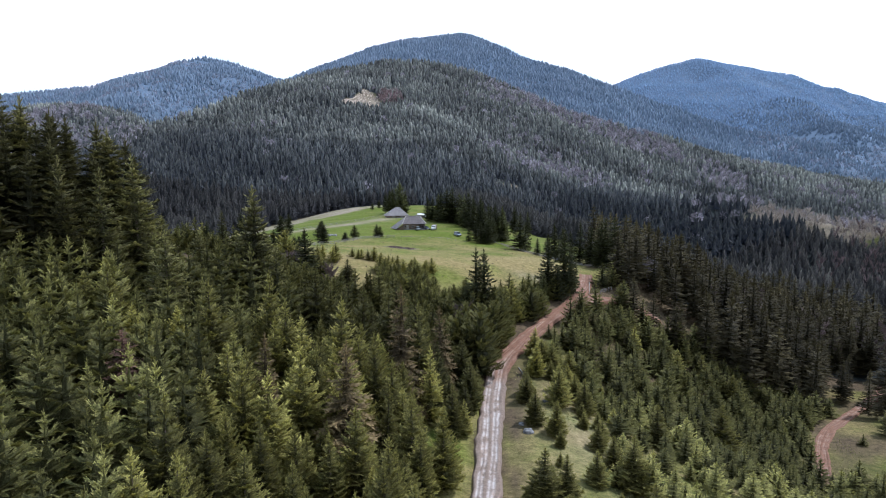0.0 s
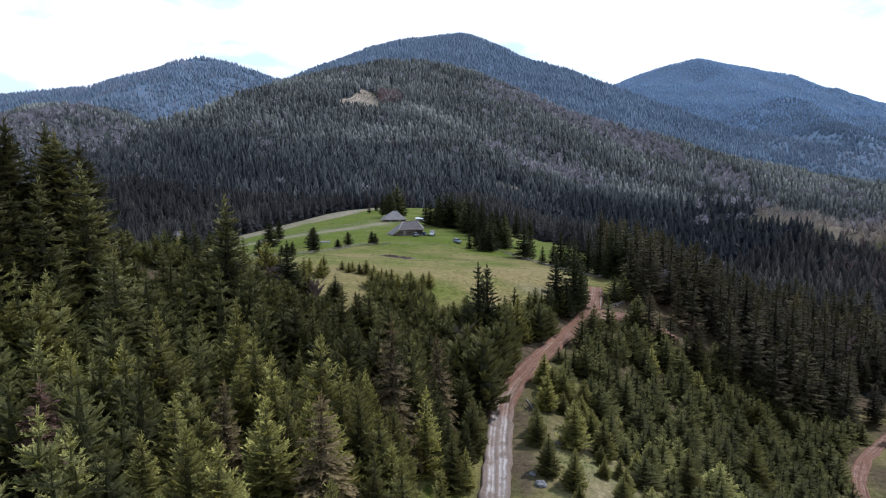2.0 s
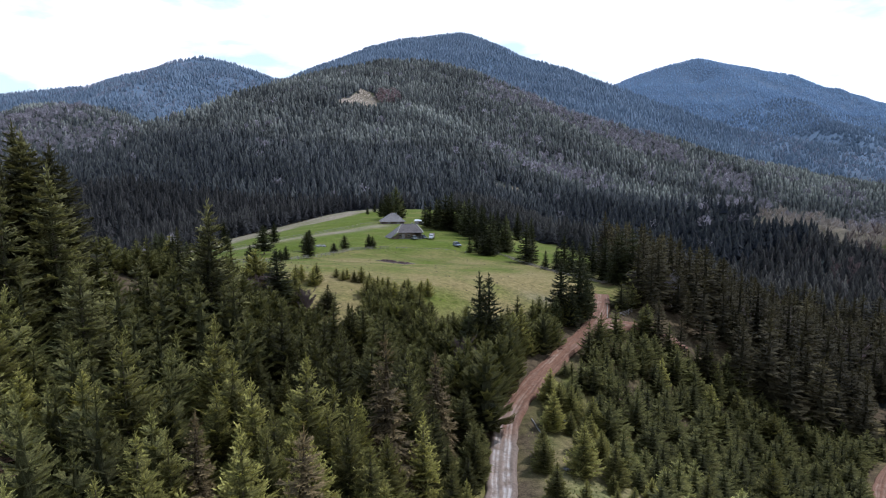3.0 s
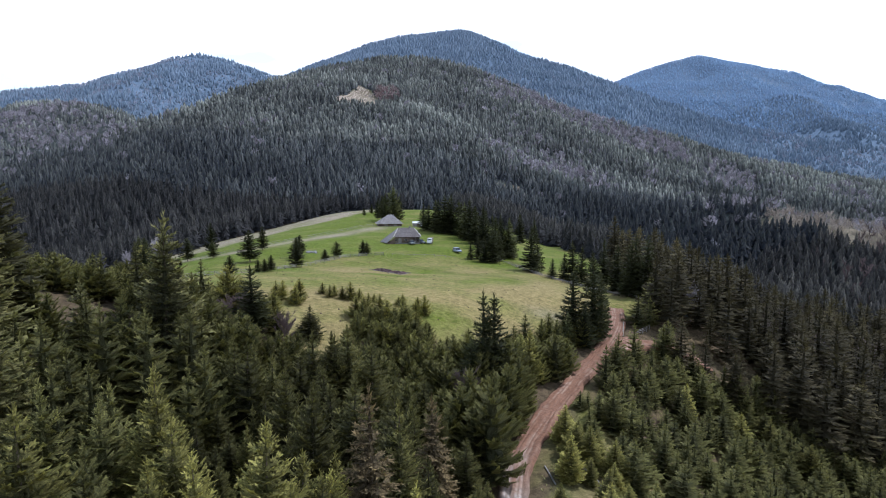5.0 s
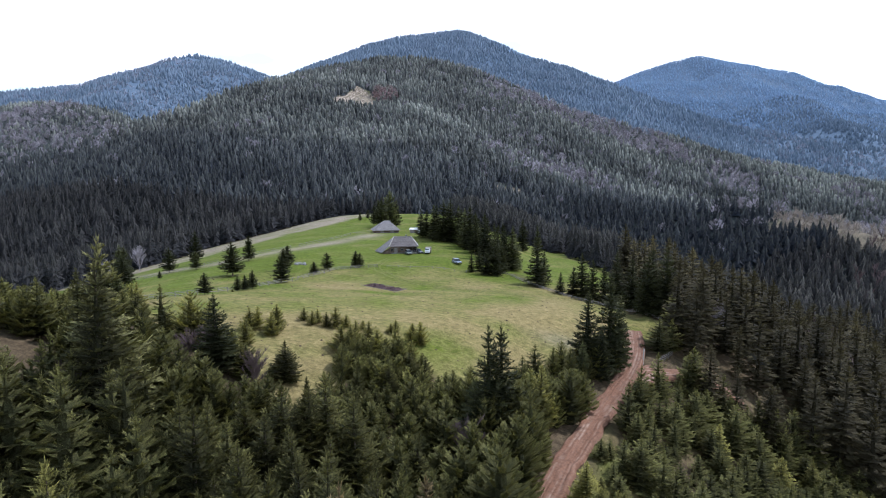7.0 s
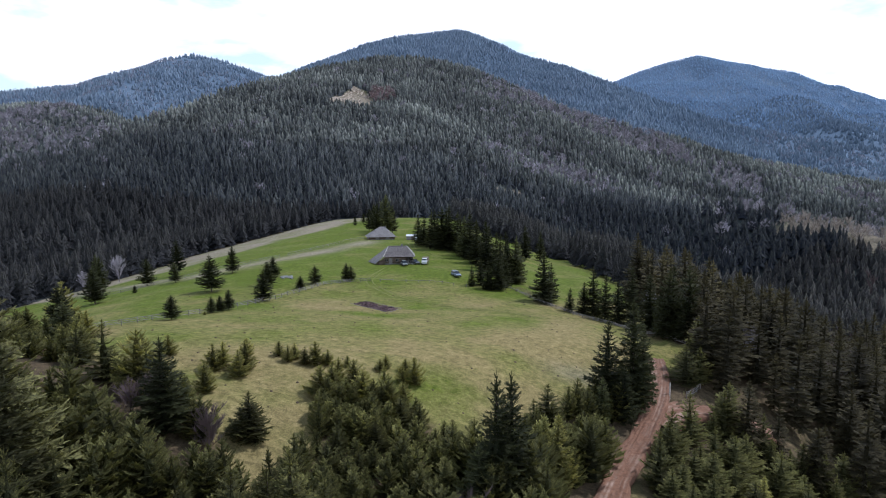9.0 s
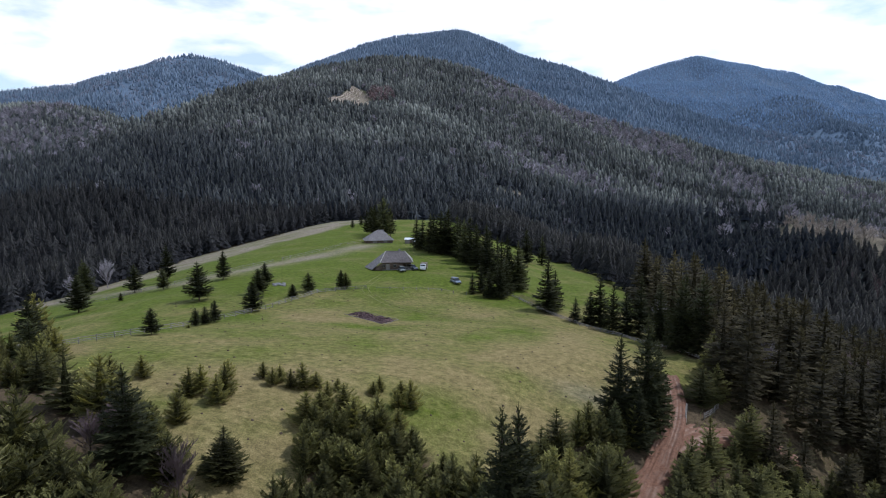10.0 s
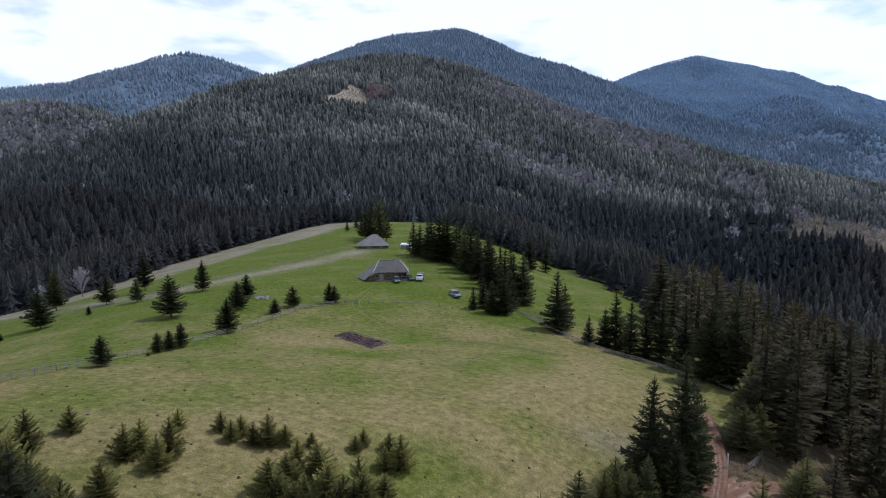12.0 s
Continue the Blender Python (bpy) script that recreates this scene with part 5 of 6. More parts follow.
def wheel_track(pts, gauge=1.6):
    """Two strips of grass pressed flat and dry by wheels."""
    pts = np.array(pts, float)
    d = np.concatenate([[0], np.cumsum(np.hypot(*np.diff(pts, axis=0).T))])
    s = np.arange(0, d[-1], 0.7)
    cx = sum(np.interp(s + o, d, pts[:, 0]) for o in (-4, -2, 0, 2, 4)) / 5
    cy = sum(np.interp(s + o, d, pts[:, 1]) for o in (-4, -2, 0, 2, 4)) / 5
    tx, ty = np.gradient(cx), np.gradient(cy)
    n = np.hypot(tx, ty)
    V, F = [], []
    for side in (-0.5, 0.5):
        for k in range(len(s) - 1):
            if vnoise(s[k] / 3, side, 23) < -0.55:
                continue
            b = len(V)
            for q, e in ((k, -1), (k, 1), (k + 1, 1), (k + 1, -1)):
                off = side * gauge + e * (0.13 + 0.09 * float(vnoise(s[q] / 1.7, side * 9, 24)))
                x, y = cx[q] + ty[q] / n[q] * off, cy[q] - tx[q] / n[q] * off
                V.append((x, y, float(ground_z(x, y)) + 0.06))
            F.append((b, b + 1, b + 2, b + 3))
    me = mesh_from("wheel_track", np.array(V), 4, np.array(F), [DRY_GRASS])
    tagged(new("wheel_track", me), "pale wheel marks pressed into the meadow grass", "track", kind="structure")


wheel_track([(-14.5, 249), (-17.7, 238), (-18.7, 223.5), (-12, 211), (-5, 201), (8, 195), (26, 188)])
wheel_track([(-17.4, 351), (-13, 325), (-10.5, 310), (-9, 294), (-3, 280), (2, 268)])


# ---- helpers for built things ----
def bm_box(bm, cx, cy, cz, sx, sy, sz, bevel=0.0, rot=0.0, taper=1.0):
    """A box by centre and size, turned about z; taper narrows its top."""
    c, s = math.cos(rot), math.sin(rot)
    vs = []
    for dz in (-0.5, 0.5):
        k = taper if dz > 0 else 1.0
        for dx, dy in ((-0.5, -0.5), (0.5, -0.5), (0.5, 0.5), (-0.5, 0.5)):
            x, y = dx * sx * k, dy * sy * k
            vs.append(bm.verts.new((cx + x * c - y * s, cy + x * s + y * c, cz + dz * sz)))
    fs = [bm.faces.new([vs[k] for k in f]) for f in ((3, 2, 1, 0), (4, 5, 6, 7), (0, 1, 5, 4), (1, 2, 6, 5), (2, 3, 7, 6), (3, 0, 4, 7))]
    if bevel:
        bmesh.ops.bevel(bm, geom=list({e for f in fs for e in f.edges}), offset=bevel, segments=2, affect="EDGES", profile=0.5)


def bm_bar(bm, a, b, r, sides=6):
    """A round bar from a to b."""
    a, b = Vector(a), Vector(b)
    q = (b - a).to_track_quat("Z", "Y")
    rings = [[bm.verts.new(p + q @ Vector((math.cos(t) * k, math.sin(t) * k, 0))) for t in (6.283 * j / sides for j in range(sides))] for p, k in ((a, r), (b, r * 0.9))]
    for j in range(sides):
        bm.faces.new((rings[0][j], rings[0][(j + 1) % sides], rings[1][(j + 1) % sides], rings[1][j]))
    bm.faces.new(rings[0][::-1])
    bm.faces.new(rings[1])


def part(name, bm, material, parent, label="", smooth=False):
    me = bpy.data.meshes.new(name)
    bmesh.ops.recalc_face_normals(bm, faces=bm.faces)
    bm.to_mesh(me)
    bm.free()
    me.materials.append(material)
    for p in me.polygons:
        p.use_smooth = smooth
    ob = new(name, me)
    ob.parent = parent
    if label:
        tagged(ob, label)
    return ob


def box_part(name, parent, material, c, size, bevel=0.0, rot=0.0, label="", taper=1.0):
    bm = bmesh.new()
    bm_box(bm, *c, *size, bevel, rot, taper)
    return part(name, bm, material, parent, label)


def roof_slope(name, parent, material, eave_a, eave_b, ridge_b, ridge_a, courses, thick=0.10, label="", seed=1):
    """A roof plane between eave and ridge, laid in overlapping shingle courses with an uneven lower edge."""
    r = random.Random(seed)
    roof = new(name)
    roof.parent = parent
    if label:
        tagged(roof, label)
    ea, eb, rb, ra = (Vector(v) for v in (eave_a, eave_b, ridge_b, ridge_a))
    nrm = (eb - ea).cross(ra - ea).normalized()
    if nrm.z < 0:
        nrm = -nrm
    cols = 26
    for k in range(courses):
        bm = bmesh.new()
        f0, f1 = k / courses, min(1.0, (k + 1.25) / courses)
        lo = [ea.lerp(eb, j / cols).lerp(ra.lerp(rb, j / cols), f0) for j in range(cols + 1)]
        hi = [ea.lerp(eb, j / cols).lerp(ra.lerp(rb, j / cols), f1) for j in range(cols + 1)]
        down = (ea.lerp(eb, 0.5) - ra.lerp(rb, 0.5)).normalized()
        vlo = [bm.verts.new(p + nrm * (thick + r.uniform(-0.015, 0.03)) + down * r.uniform(-0.04, 0.05)) for p in lo]
        vhi = [bm.verts.new(p + nrm * 0.02) for p in hi]
        vun = [bm.verts.new(p - nrm * 0.03) for p in lo]
        for j in range(cols):
            bm.faces.new((vlo[j], vlo[j + 1], vhi[j + 1], vhi[j]))
            bm.faces.new((vun[j], vun[j + 1], vlo[j + 1], vlo[j]))
        part("shingle_course", bm, material, roof)
    return roof


def log_wall(name, parent, a, b, z0, z1, material, label=""):
    """Stacked round logs between two corners, ends jutting a little."""
    wall = new(name)
    wall.parent = parent
    if label:
        tagged(wall, label)
    n = max(3, int(round((z1 - z0) / 0.26)))
    a, b = Vector((*a, 0)), Vector((*b, 0))
    d = (b - a).normalized() * 0.18
    for k in range(n):
        z = z0 + (k + 0.5) * (z1 - z0) / n
        bm = bmesh.new()
        bm_bar(bm, a - d + Vector((0, 0, z)), b + d + Vector((0, 0, z)), 0.145 + 0.01 * ((k * 7) % 3), 7)
        part("log", bm, material, wall)
    return wall


def at_ground(name, x, y, turn=0.0, dz=0.0):
    root = new(name)
    root.matrix_basis = pose(x, y, float(ground_z(x, y)) + dz, 0, 0, turn)
    return root


# ---- the shepherds' house ----
def farmhouse():
    h = at_ground("farmhouse", -12.2, 256.2, 4.0, -0.15)
    tagged(h, "old log farmhouse under a grey shingled hip roof", "house")
    L, W, eave, top = 4.4, 3.0, 2.8, 5.5      # half length, half width
    box_part("foundation", h, STONE, (0, 0, 0.1), (2 * L + 0.3, 2 * W + 0.3, 0.5), 0.04)
    log_wall("front_wall", h, (-L, -W), (L - 3.0, -W), 0.35, eave, LOG_WALL)
    log_wall("back_wall", h, (-L, W), (L, W), 0.35, eave, LOG_WALL)
    log_wall("side_wall", h, (-L, -W), (-L, W), 0.35, eave, LOG_WALL)
    log_wall("side_wall", h, (L - 3.0, -W), (L - 3.0, W), 0.35, eave, LOG_WALL)
    box_part("porch_floor", h, GREY_WOOD, (L - 1.5, -0.2, 0.42), (3.0, 2 * W - 0.2, 0.12), 0.02)
    for x, y in ((L, -W), (L - 1.5, -W), (L, 0.0), (L, W - 0.3)):
        bm = bmesh.new()
        bm_bar(bm, (x, y, 0.3), (x, y, eave), 0.09)
        part("porch_post", bm, GREY_WOOD, h)
    for y in (-W,):
        bm = bmesh.new()
        bm_bar(bm, (L - 3.0, y, 1.25), (L, y, 1.25), 0.05)
        bm_bar(bm, (L - 3.0, y, 0.85), (L, y, 0.85), 0.04)
        part("porch_rail", bm, GREY_WOOD, h)
    bm = bmesh.new()
    for y in (-W, W):
        bm_bar(bm, (-L - 0.3, y, eave), (L + 0.4, y, eave), 0.12)
    part("wall_plate", bm, LOG_WALL, h)
    o, low = 0.6, eave - 0.3
    rx0, rx1 = -L + 1.0, L - 1.9
    roof_slope("roof_front", h, SHINGLE_OLD, (-L - o, -W - o, low), (L + o, -W - o, low), (rx1, 0, top), (rx0, 0, top), 12, seed=3)
    roof_slope("roof_back", h, SHINGLE_OLD, (L + o, W + o, low), (-L - o, W + o, low), (rx0, 0, top), (rx1, 0, top), 12, seed=4)
    roof_slope("roof_hip", h, SHINGLE, (L + o, -W - o, low), (L + o, W + o, low), (rx1, 0.02, top), (rx1, -0.02, top), 12, seed=5)
    for a, b in (((L + o, -W - o, low + 0.14), (rx1, 0, top + 0.14)), ((-L - o, -W - o, low + 0.14), (rx0, 0, top + 0.14)), ((L + o, W + o, low + 0.14), (rx1, 0, top + 0.14))):
        bm = bmesh.new()
        bm_bar(bm, a, b, 0.11, 5)
        part("hip_board", bm, PALE_BOARD, h, "pale weathered hip board")
    bm = bmesh.new()
    bm_bar(bm, (rx0, 0, top + 0.1), (rx1, 0, top + 0.1), 0.13, 6)
    part("ridge_cap", bm, SHINGLE, h)
    # the long hip that comes down to the grass on one end
    lean = new("lean_to")
    lean.parent = h
    far_low, near_low = (-L - 5.6, W - 0.6, 0.42), (-L - 3.1, -W - 0.45, 0.32)
    roof_slope("lean_to_roof", h, SHINGLE, far_low, near_low, (-L - o, -W - o, low), (rx0, 0, top), 16, label="long grey shingled roof reaching the grass", seed=8)
    roof_slope("lean_to_roof", h, SHINGLE, (-L - o, W + o, low), far_low, (rx0 + 0.02, 0, top), (rx0, 0.02, top), 12, seed=10)
    for k in range(8):
        z = 0.2 + 0.27 * k
        x0 = -L - 2.9 + max(0.0, z - 0.1) * 2.5 / 2.2
        bm = bmesh.new()
        bm_bar(bm, (x0, -W - 0.15, z), (-L + 0.1, -W - 0.15, z), 0.14, 7)
        part("log", bm, LOG_WALL, lean)
    bm = bmesh.new()
    bm_box(bm, -L - 2.6, W - 0.9, 0.3, 4.6, 0.2, 0.6)
    part("back_sill", bm, LOG_WALL, lean)
    # doors and windows of the front
    for x in (-2.7,):
        d = box_part("door", h, GREY_WOOD, (x, -W - 0.17, 1.25), (1.1, 0.08, 1.75), 0.02)
        bm = bmesh.new()
        bm_bar(bm, (x + 0.4, -W - 0.27, 1.15), (x + 0.4, -W - 0.27, 1.4), 0.02)
        part("door_handle", bm, STEEL, d)
    box_part("door", h, LOG_WALL, (1.2, -W - 0.17, 1.2), (1.5, 0.08, 1.7), 0.02, label="dark plank door")
    for x, y, rot in ((-4.0, -W - 0.17, 0), (-0.6, -W - 0.17, 0), (L - 2.82, -1.2, math.pi / 2)):
        w = box_part("window", h, GREY_WOOD, (x, y, 1.45), (0.95, 0.07, 0.85), 0.01, rot)
        for k in (-1, 1):
            off = 0.22 * k
            px, py = (x + off, y - 0.045) if rot == 0 else (x + 0.045, y + off)
            box_part("pane", w, DARK_GLASS, (px, py, 1.45), (0.36, 0.03, 0.66), 0, rot)
    ch = box_part("chimney", h, STONE, (0.9, 0.5, top + 0.1), (0.55, 0.55, 1.0), 0.03, label="squat grey chimney")
    box_part("chimney_cap", ch, GREY_WOOD, (0.9, 0.5, top + 0.66), (0.75, 0.75, 0.08), 0.02)


farmhouse()


def barn():
    b = at_ground("barn", -25.6, 334.5, 13.0, -0.1)
    tagged(b, "low log barn under a large grey shingled hip roof", "barn")
    L, W, eave, top = 5.6, 3.6, 1.5, 5.6
    box_part("foundation", b, STONE, (0, 0, 0.05), (2 * L + 0.2, 2 * W + 0.2, 0.4), 0.04)
    log_wall("front_wall", b, (-L, -W), (L, -W), 0.2, eave + 0.2, LOG_WALL)
    log_wall("back_wall", b, (-L, W), (L, W), 0.2, eave + 0.2, LOG_WALL)
    log_wall("side_wall", b, (-L, -W), (-L, W), 0.2, eave + 0.2, LOG_WALL)
    log_wall("side_wall", b, (L, -W), (L, W), 0.2, eave + 0.2, LOG_WALL)
    o, low, rx0, rx1 = 0.9, eave - 0.25, 0.2 - 0.6, 1.6
    roof_slope("roof_front", b, SHINGLE, (-L - o, -W - o, low), (L + o, -W - o, low), (rx1, 0, top), (rx0, 0, top), 13, seed=13)
    roof_slope("roof_back", b, SHINGLE, (L + o, W + o, low), (-L - o, W + o, low), (rx0, 0, top), (rx1, 0, top), 13, seed=14)
    roof_slope("roof_hip", b, SHINGLE, (L + o, -W - o, low), (L + o, W + o, low), (rx1, 0.02, top), (rx1, -0.02, top), 13, seed=15)
    roof_slope("roof_hip", b, SHINGLE, (-L - o, W + o, low), (-L - o, -W - o, low), (rx0, -0.02, top), (rx0, 0.02, top), 13, seed=16)
    for x in (-2.0, 2.6):
        box_part("door", b, GREY_WOOD, (x, -W - 0.17, 0.95), (1.6, 0.08, 1.5), 0.02)
    box_part("chimney", b, STONE, (2.1, -0.6, top - 0.3), (0.45, 0.45, 1.1), 0.03, label="short dark chimney on the roof")


barn()


def shed():
    s = at_ground("shed", -11.6, 331.0, -8, -0.05)
    tagged(s, "small shed with a white sheet roof by the spruces", "shed")
    for y in (-1.3, 1.3):
        box_part("wall", s, GREY_WOOD, (0, y, 0.95), (4.0, 0.12, 1.9), 0.02)
    for x in (-1.94, 1.94):
        box_part("wall", s, GREY_WOOD, (x, 0, 0.95), (0.12, 2.48, 1.9), 0.02)
    bm = bmesh.new()
    bm_box(bm, 0, -0.85, 2.35, 4.5, 1.95, 0.06)
    bmesh.ops.rotate(bm, verts=bm.verts, cent=(0, 0, 2.5), matrix=Matrix.Rotation(radians(22), 3, "X"))
    part("roof_sheet", bm, WHITE_SHEET, s)
    bm = bmesh.new()
    bm_box(bm, 0, 0.85, 2.35, 4.5, 1.95, 0.06)
    bmesh.ops.rotate(bm, verts=bm.verts, cent=(0, 0, 2.5), matrix=Matrix.Rotation(radians(-22), 3, "X"))
    part("roof_sheet", bm, WHITE_SHEET, s)
    box_part("door", s, LOG_WALL, (0.6, -1.4, 0.9), (0.9, 0.06, 1.7), 0.01)


shed()


def water_tank():
    t = at_ground("water_tank", -9.0, 326.5, 0)
    tagged(t, "white plastic water tank on a timber cradle", "tank")
    bm = bmesh.new()
    for z0, z1, r in ((0.45, 0.6, 0.75), (0.6, 1.5, 0.85), (1.5, 1.7, 0.6)):
        bm_bar(bm, (0, 0, z0), (0, 0, z1), r, 14)
    part("vessel", bm, WHITE_SHEET, t, smooth=False)
    bm = bmesh.new()
    bm_bar(bm, (0, 0, 1.69), (0, 0, 1.8), 0.22, 10)
    part("lid", bm, BLACK_RUBBER, t)
    for x in (-0.5, 0.5):
        box_part("cradle", t, GREY_WOOD, (x, 0, 0.2), (0.16, 1.7, 0.5), 0.02)


water_tank()


# ---- vehicles ----
def bm_loft(bm, sections):
    """A closed body from cross-sections along x: (x, half width, z low, z high, top half width)."""
    rings = []
    for x, w, z0, z1, wt in sections:
        mid = z0 + (z1 - z0) * 0.55
        rings.append([bm.verts.new(v) for v in ((x, -w * 0.92, z0), (x, -w, mid), (x, -wt, z1), (x, wt, z1), (x, w, mid), (x, w * 0.92, z0))])
    for a, b in zip(rings, rings[1:]):
        for j in range(6):
            bm.faces.new((a[j], a[(j + 1) % 6], b[(j + 1) % 6], b[j]))
    bm.faces.new(rings[0][::-1])
    bm.faces.new(rings[-1])


def wheels(root, xs, half, r):
    for x in xs:
        for side in (-1, 1):
            wheel = new("wheel")
            wheel.parent = root
            bm = bmesh.new()
            bm_bar(bm, (x, side * (half - 0.2), r), (x, side * half, r), r, 16)
            part("tyre", bm, BLACK_RUBBER, wheel)
            bm = bmesh.new()
            bm_bar(bm, (x, side * (half - 0.02), r), (x, side * (half + 0.015), r), r * 0.6, 12)
            part("rim", bm, STEEL, wheel)


def car(x, y, turn, paint, label, length=4.3, height=1.5, tall=False):
    c = at_ground("car", x, y, turn, 0.0)
    tagged(c, label, "car", "vehicles at the house")
    h = length / 2
    bm = bmesh.new()
    belt = height * 0.60
    bm_loft(bm, [(-h, 0.70, 0.35, belt * 0.82, 0.62), (-h + 0.15, 0.82, 0.28, belt * 0.95, 0.76), (-0.9, 0.86, 0.26, belt, 0.80), (0.7, 0.86, 0.26, belt, 0.80),
                 (h - 0.5, 0.82, 0.26, belt * 0.86, 0.74), (h - 0.05, 0.74, 0.30, belt * 0.74, 0.64), (h, 0.66, 0.36, belt * 0.62, 0.58)])
    body = part("body", bm, paint, c)
    bm = bmesh.new()
    back = -h + (0.12 if tall else 0.45)
    bm_loft(bm, [(back, 0.74, belt - 0.04, belt + 0.05, 0.70), (back + 0.28, 0.76, belt - 0.04, height - 0.06, 0.60), (0.35, 0.76, belt - 0.04, height - 0.05, 0.60), (1.05, 0.74, belt - 0.04, belt + 0.04, 0.70)])
    part("windows", bm, DARK_GLASS, c, "dark glazing")
    box_part("roof", c, paint, ((back + 0.62) / 2, 0, height - 0.025), (0.62 - back - 0.2, 1.2, 0.06), 0.02)
    wheels(c, (-h + 0.8, h - 0.8), 0.87, 0.33)
    for side in (-1, 1):
        box_part("headlight", c, LAMP_GLASS, (h - 0.05, side * 0.52, belt * 0.60), (0.08, 0.3, 0.14), 0.02)
        box_part("tail_light", c, LAMP_GLASS, (-h + 0.03, side * 0.6, belt * 0.72), (0.06, 0.18, 0.16), 0.02)
    for q in (h + 0.02, -h - 0.02):
        box_part("bumper", c, BLACK_RUBBER, (q, 0, 0.42), (0.12, 1.36, 0.18), 0.04)
    return body


car(5.6, 233.8, -68, CAR_BLUE, "steel-blue station wagon parked on the meadow grass", 4.4, 1.5, True)
car(-7.2, 254.6, -50, CAR_DARK, "dark car parked beside the farmhouse porch", 4.2, 1.55)
car(-10.3, 251.2, -75, CAR_GREY, "grey-green pickup parked in front of the farmhouse", 4.3, 1.5)


def truck():
    t = at_ground("small_truck", -3.8, 255.0, -96, 0.0)
    tagged(t, "small white truck with a tan tarpaulin load box", "truck", "vehicles at the house")
    box_part("chassis", t, BLACK_RUBBER, (0, 0, 0.5), (4.6, 1.2, 0.22), 0.02)
    bm = bmesh.new()
    bm_loft(bm, [(0.85, 0.88, 0.45, 2.05, 0.74), (1.6, 0.90, 0.42, 2.0, 0.74), (2.05, 0.90, 0.42, 1.25, 0.84), (2.35, 0.84, 0.48, 1.15, 0.78)])
    cab = part("cab", bm, CAR_WHITE, t)
    box_part("windscreen", t, DARK_GLASS, (1.86, 0, 1.62), (0.06, 1.4, 0.62), 0.02)
    for side in (-1, 1):
        box_part("side_window", t, DARK_GLASS, (1.25, side * 0.845, 1.6), (0.6, 0.04, 0.5), 0.01)
        box_part("headlight", t, LAMP_GLASS, (2.34, side * 0.6, 0.85), (0.06, 0.28, 0.2), 0.02)
    box_part("load_box", t, TARP, (-0.9, 0, 1.4), (3.2, 1.85, 1.45), 0.08)
    wheels(t, (-1.4, 1.5), 0.92, 0.4)


truck()


# ---- garden bed ----
def garden_bed():
    p = [Vector(v) for v in ((-19.4, 195.9, 0), (-10.0, 184.9, 0), (-7.4, 191.9, 0), (-16.8, 201.4, 0))]
    g = new("garden_bed")
    cx, cy = sum(v.x for v in p) / 4, sum(v.y for v in p) / 4
    g.matrix_basis = pose(cx, cy, float(ground_z(cx, cy)))
    z0 = float(ground_z(cx, cy))
    n, m = 46, 26
    U, W = np.meshgrid(np.linspace(0, 1, n), np.linspace(0, 1, m))
    X = (1 - U) * (1 - W) * p[0].x + U * (1 - W) * p[1].x + U * W * p[2].x + (1 - U) * W * p[3].x
    Y = (1 - U) * (1 - W) * p[0].y + U * (1 - W) * p[1].y + U * W * p[2].y + (1 - U) * W * p[3].y
    edge = np.minimum(np.minimum(U, 1 - U) * 8, np.minimum(W, 1 - W) * 5).clip(0, 1)
    X, Y = X + 0.3 * vnoise(X, Y, 2) * (1 - edge), Y + 0.3 * vnoise(Y, X, 5) * (1 - edge)
    Z = ground_z(X, Y) - 0.12 + edge * (0.32 + 0.10 * np.sin(W * 60) + 0.26 * vnoise(X * 1.6, Y * 1.6, 4) + 0.14 * vnoise(X * 4, Y * 4, 6))
    i = np.arange(n * m).reshape(m, n)
    F = np.stack([i[:-1, :-1], i[:-1, 1:], i[1:, 1:], i[1:, :-1]], -1).reshape(-1, 4)
    me = mesh_from("soil", np.stack([X - cx, Y - cy, Z - z0], -1).reshape(-1, 3), 4, F, [BED_SOIL])
    new("soil", me).parent = g
    for a, b in ((0, 1), (1, 2), (3, 2)):
        q, r = p[a].lerp(p[b], 0.02), p[a].lerp(p[b], 0.98)
        bm = bmesh.new()
        steps = 6
        for k in range(steps):
            u, v = q.lerp(r, k / steps), q.lerp(r, (k + 0.96) / steps)
            zu, zv = float(ground_z(u.x, u.y)) - z0 + 0.12, float(ground_z(v.x, v.y)) - z0 + 0.12
            bm_bar(bm, (u.x - cx, u.y - cy, zu), (v.x - cx, v.y - cy, zv), 0.05, 6)
        part("edging_pole", bm, GREY_WOOD, g)
    tagged(g, "dug rectangular garden bed of dark soil edged with poles", "garden bed")


garden_bed()


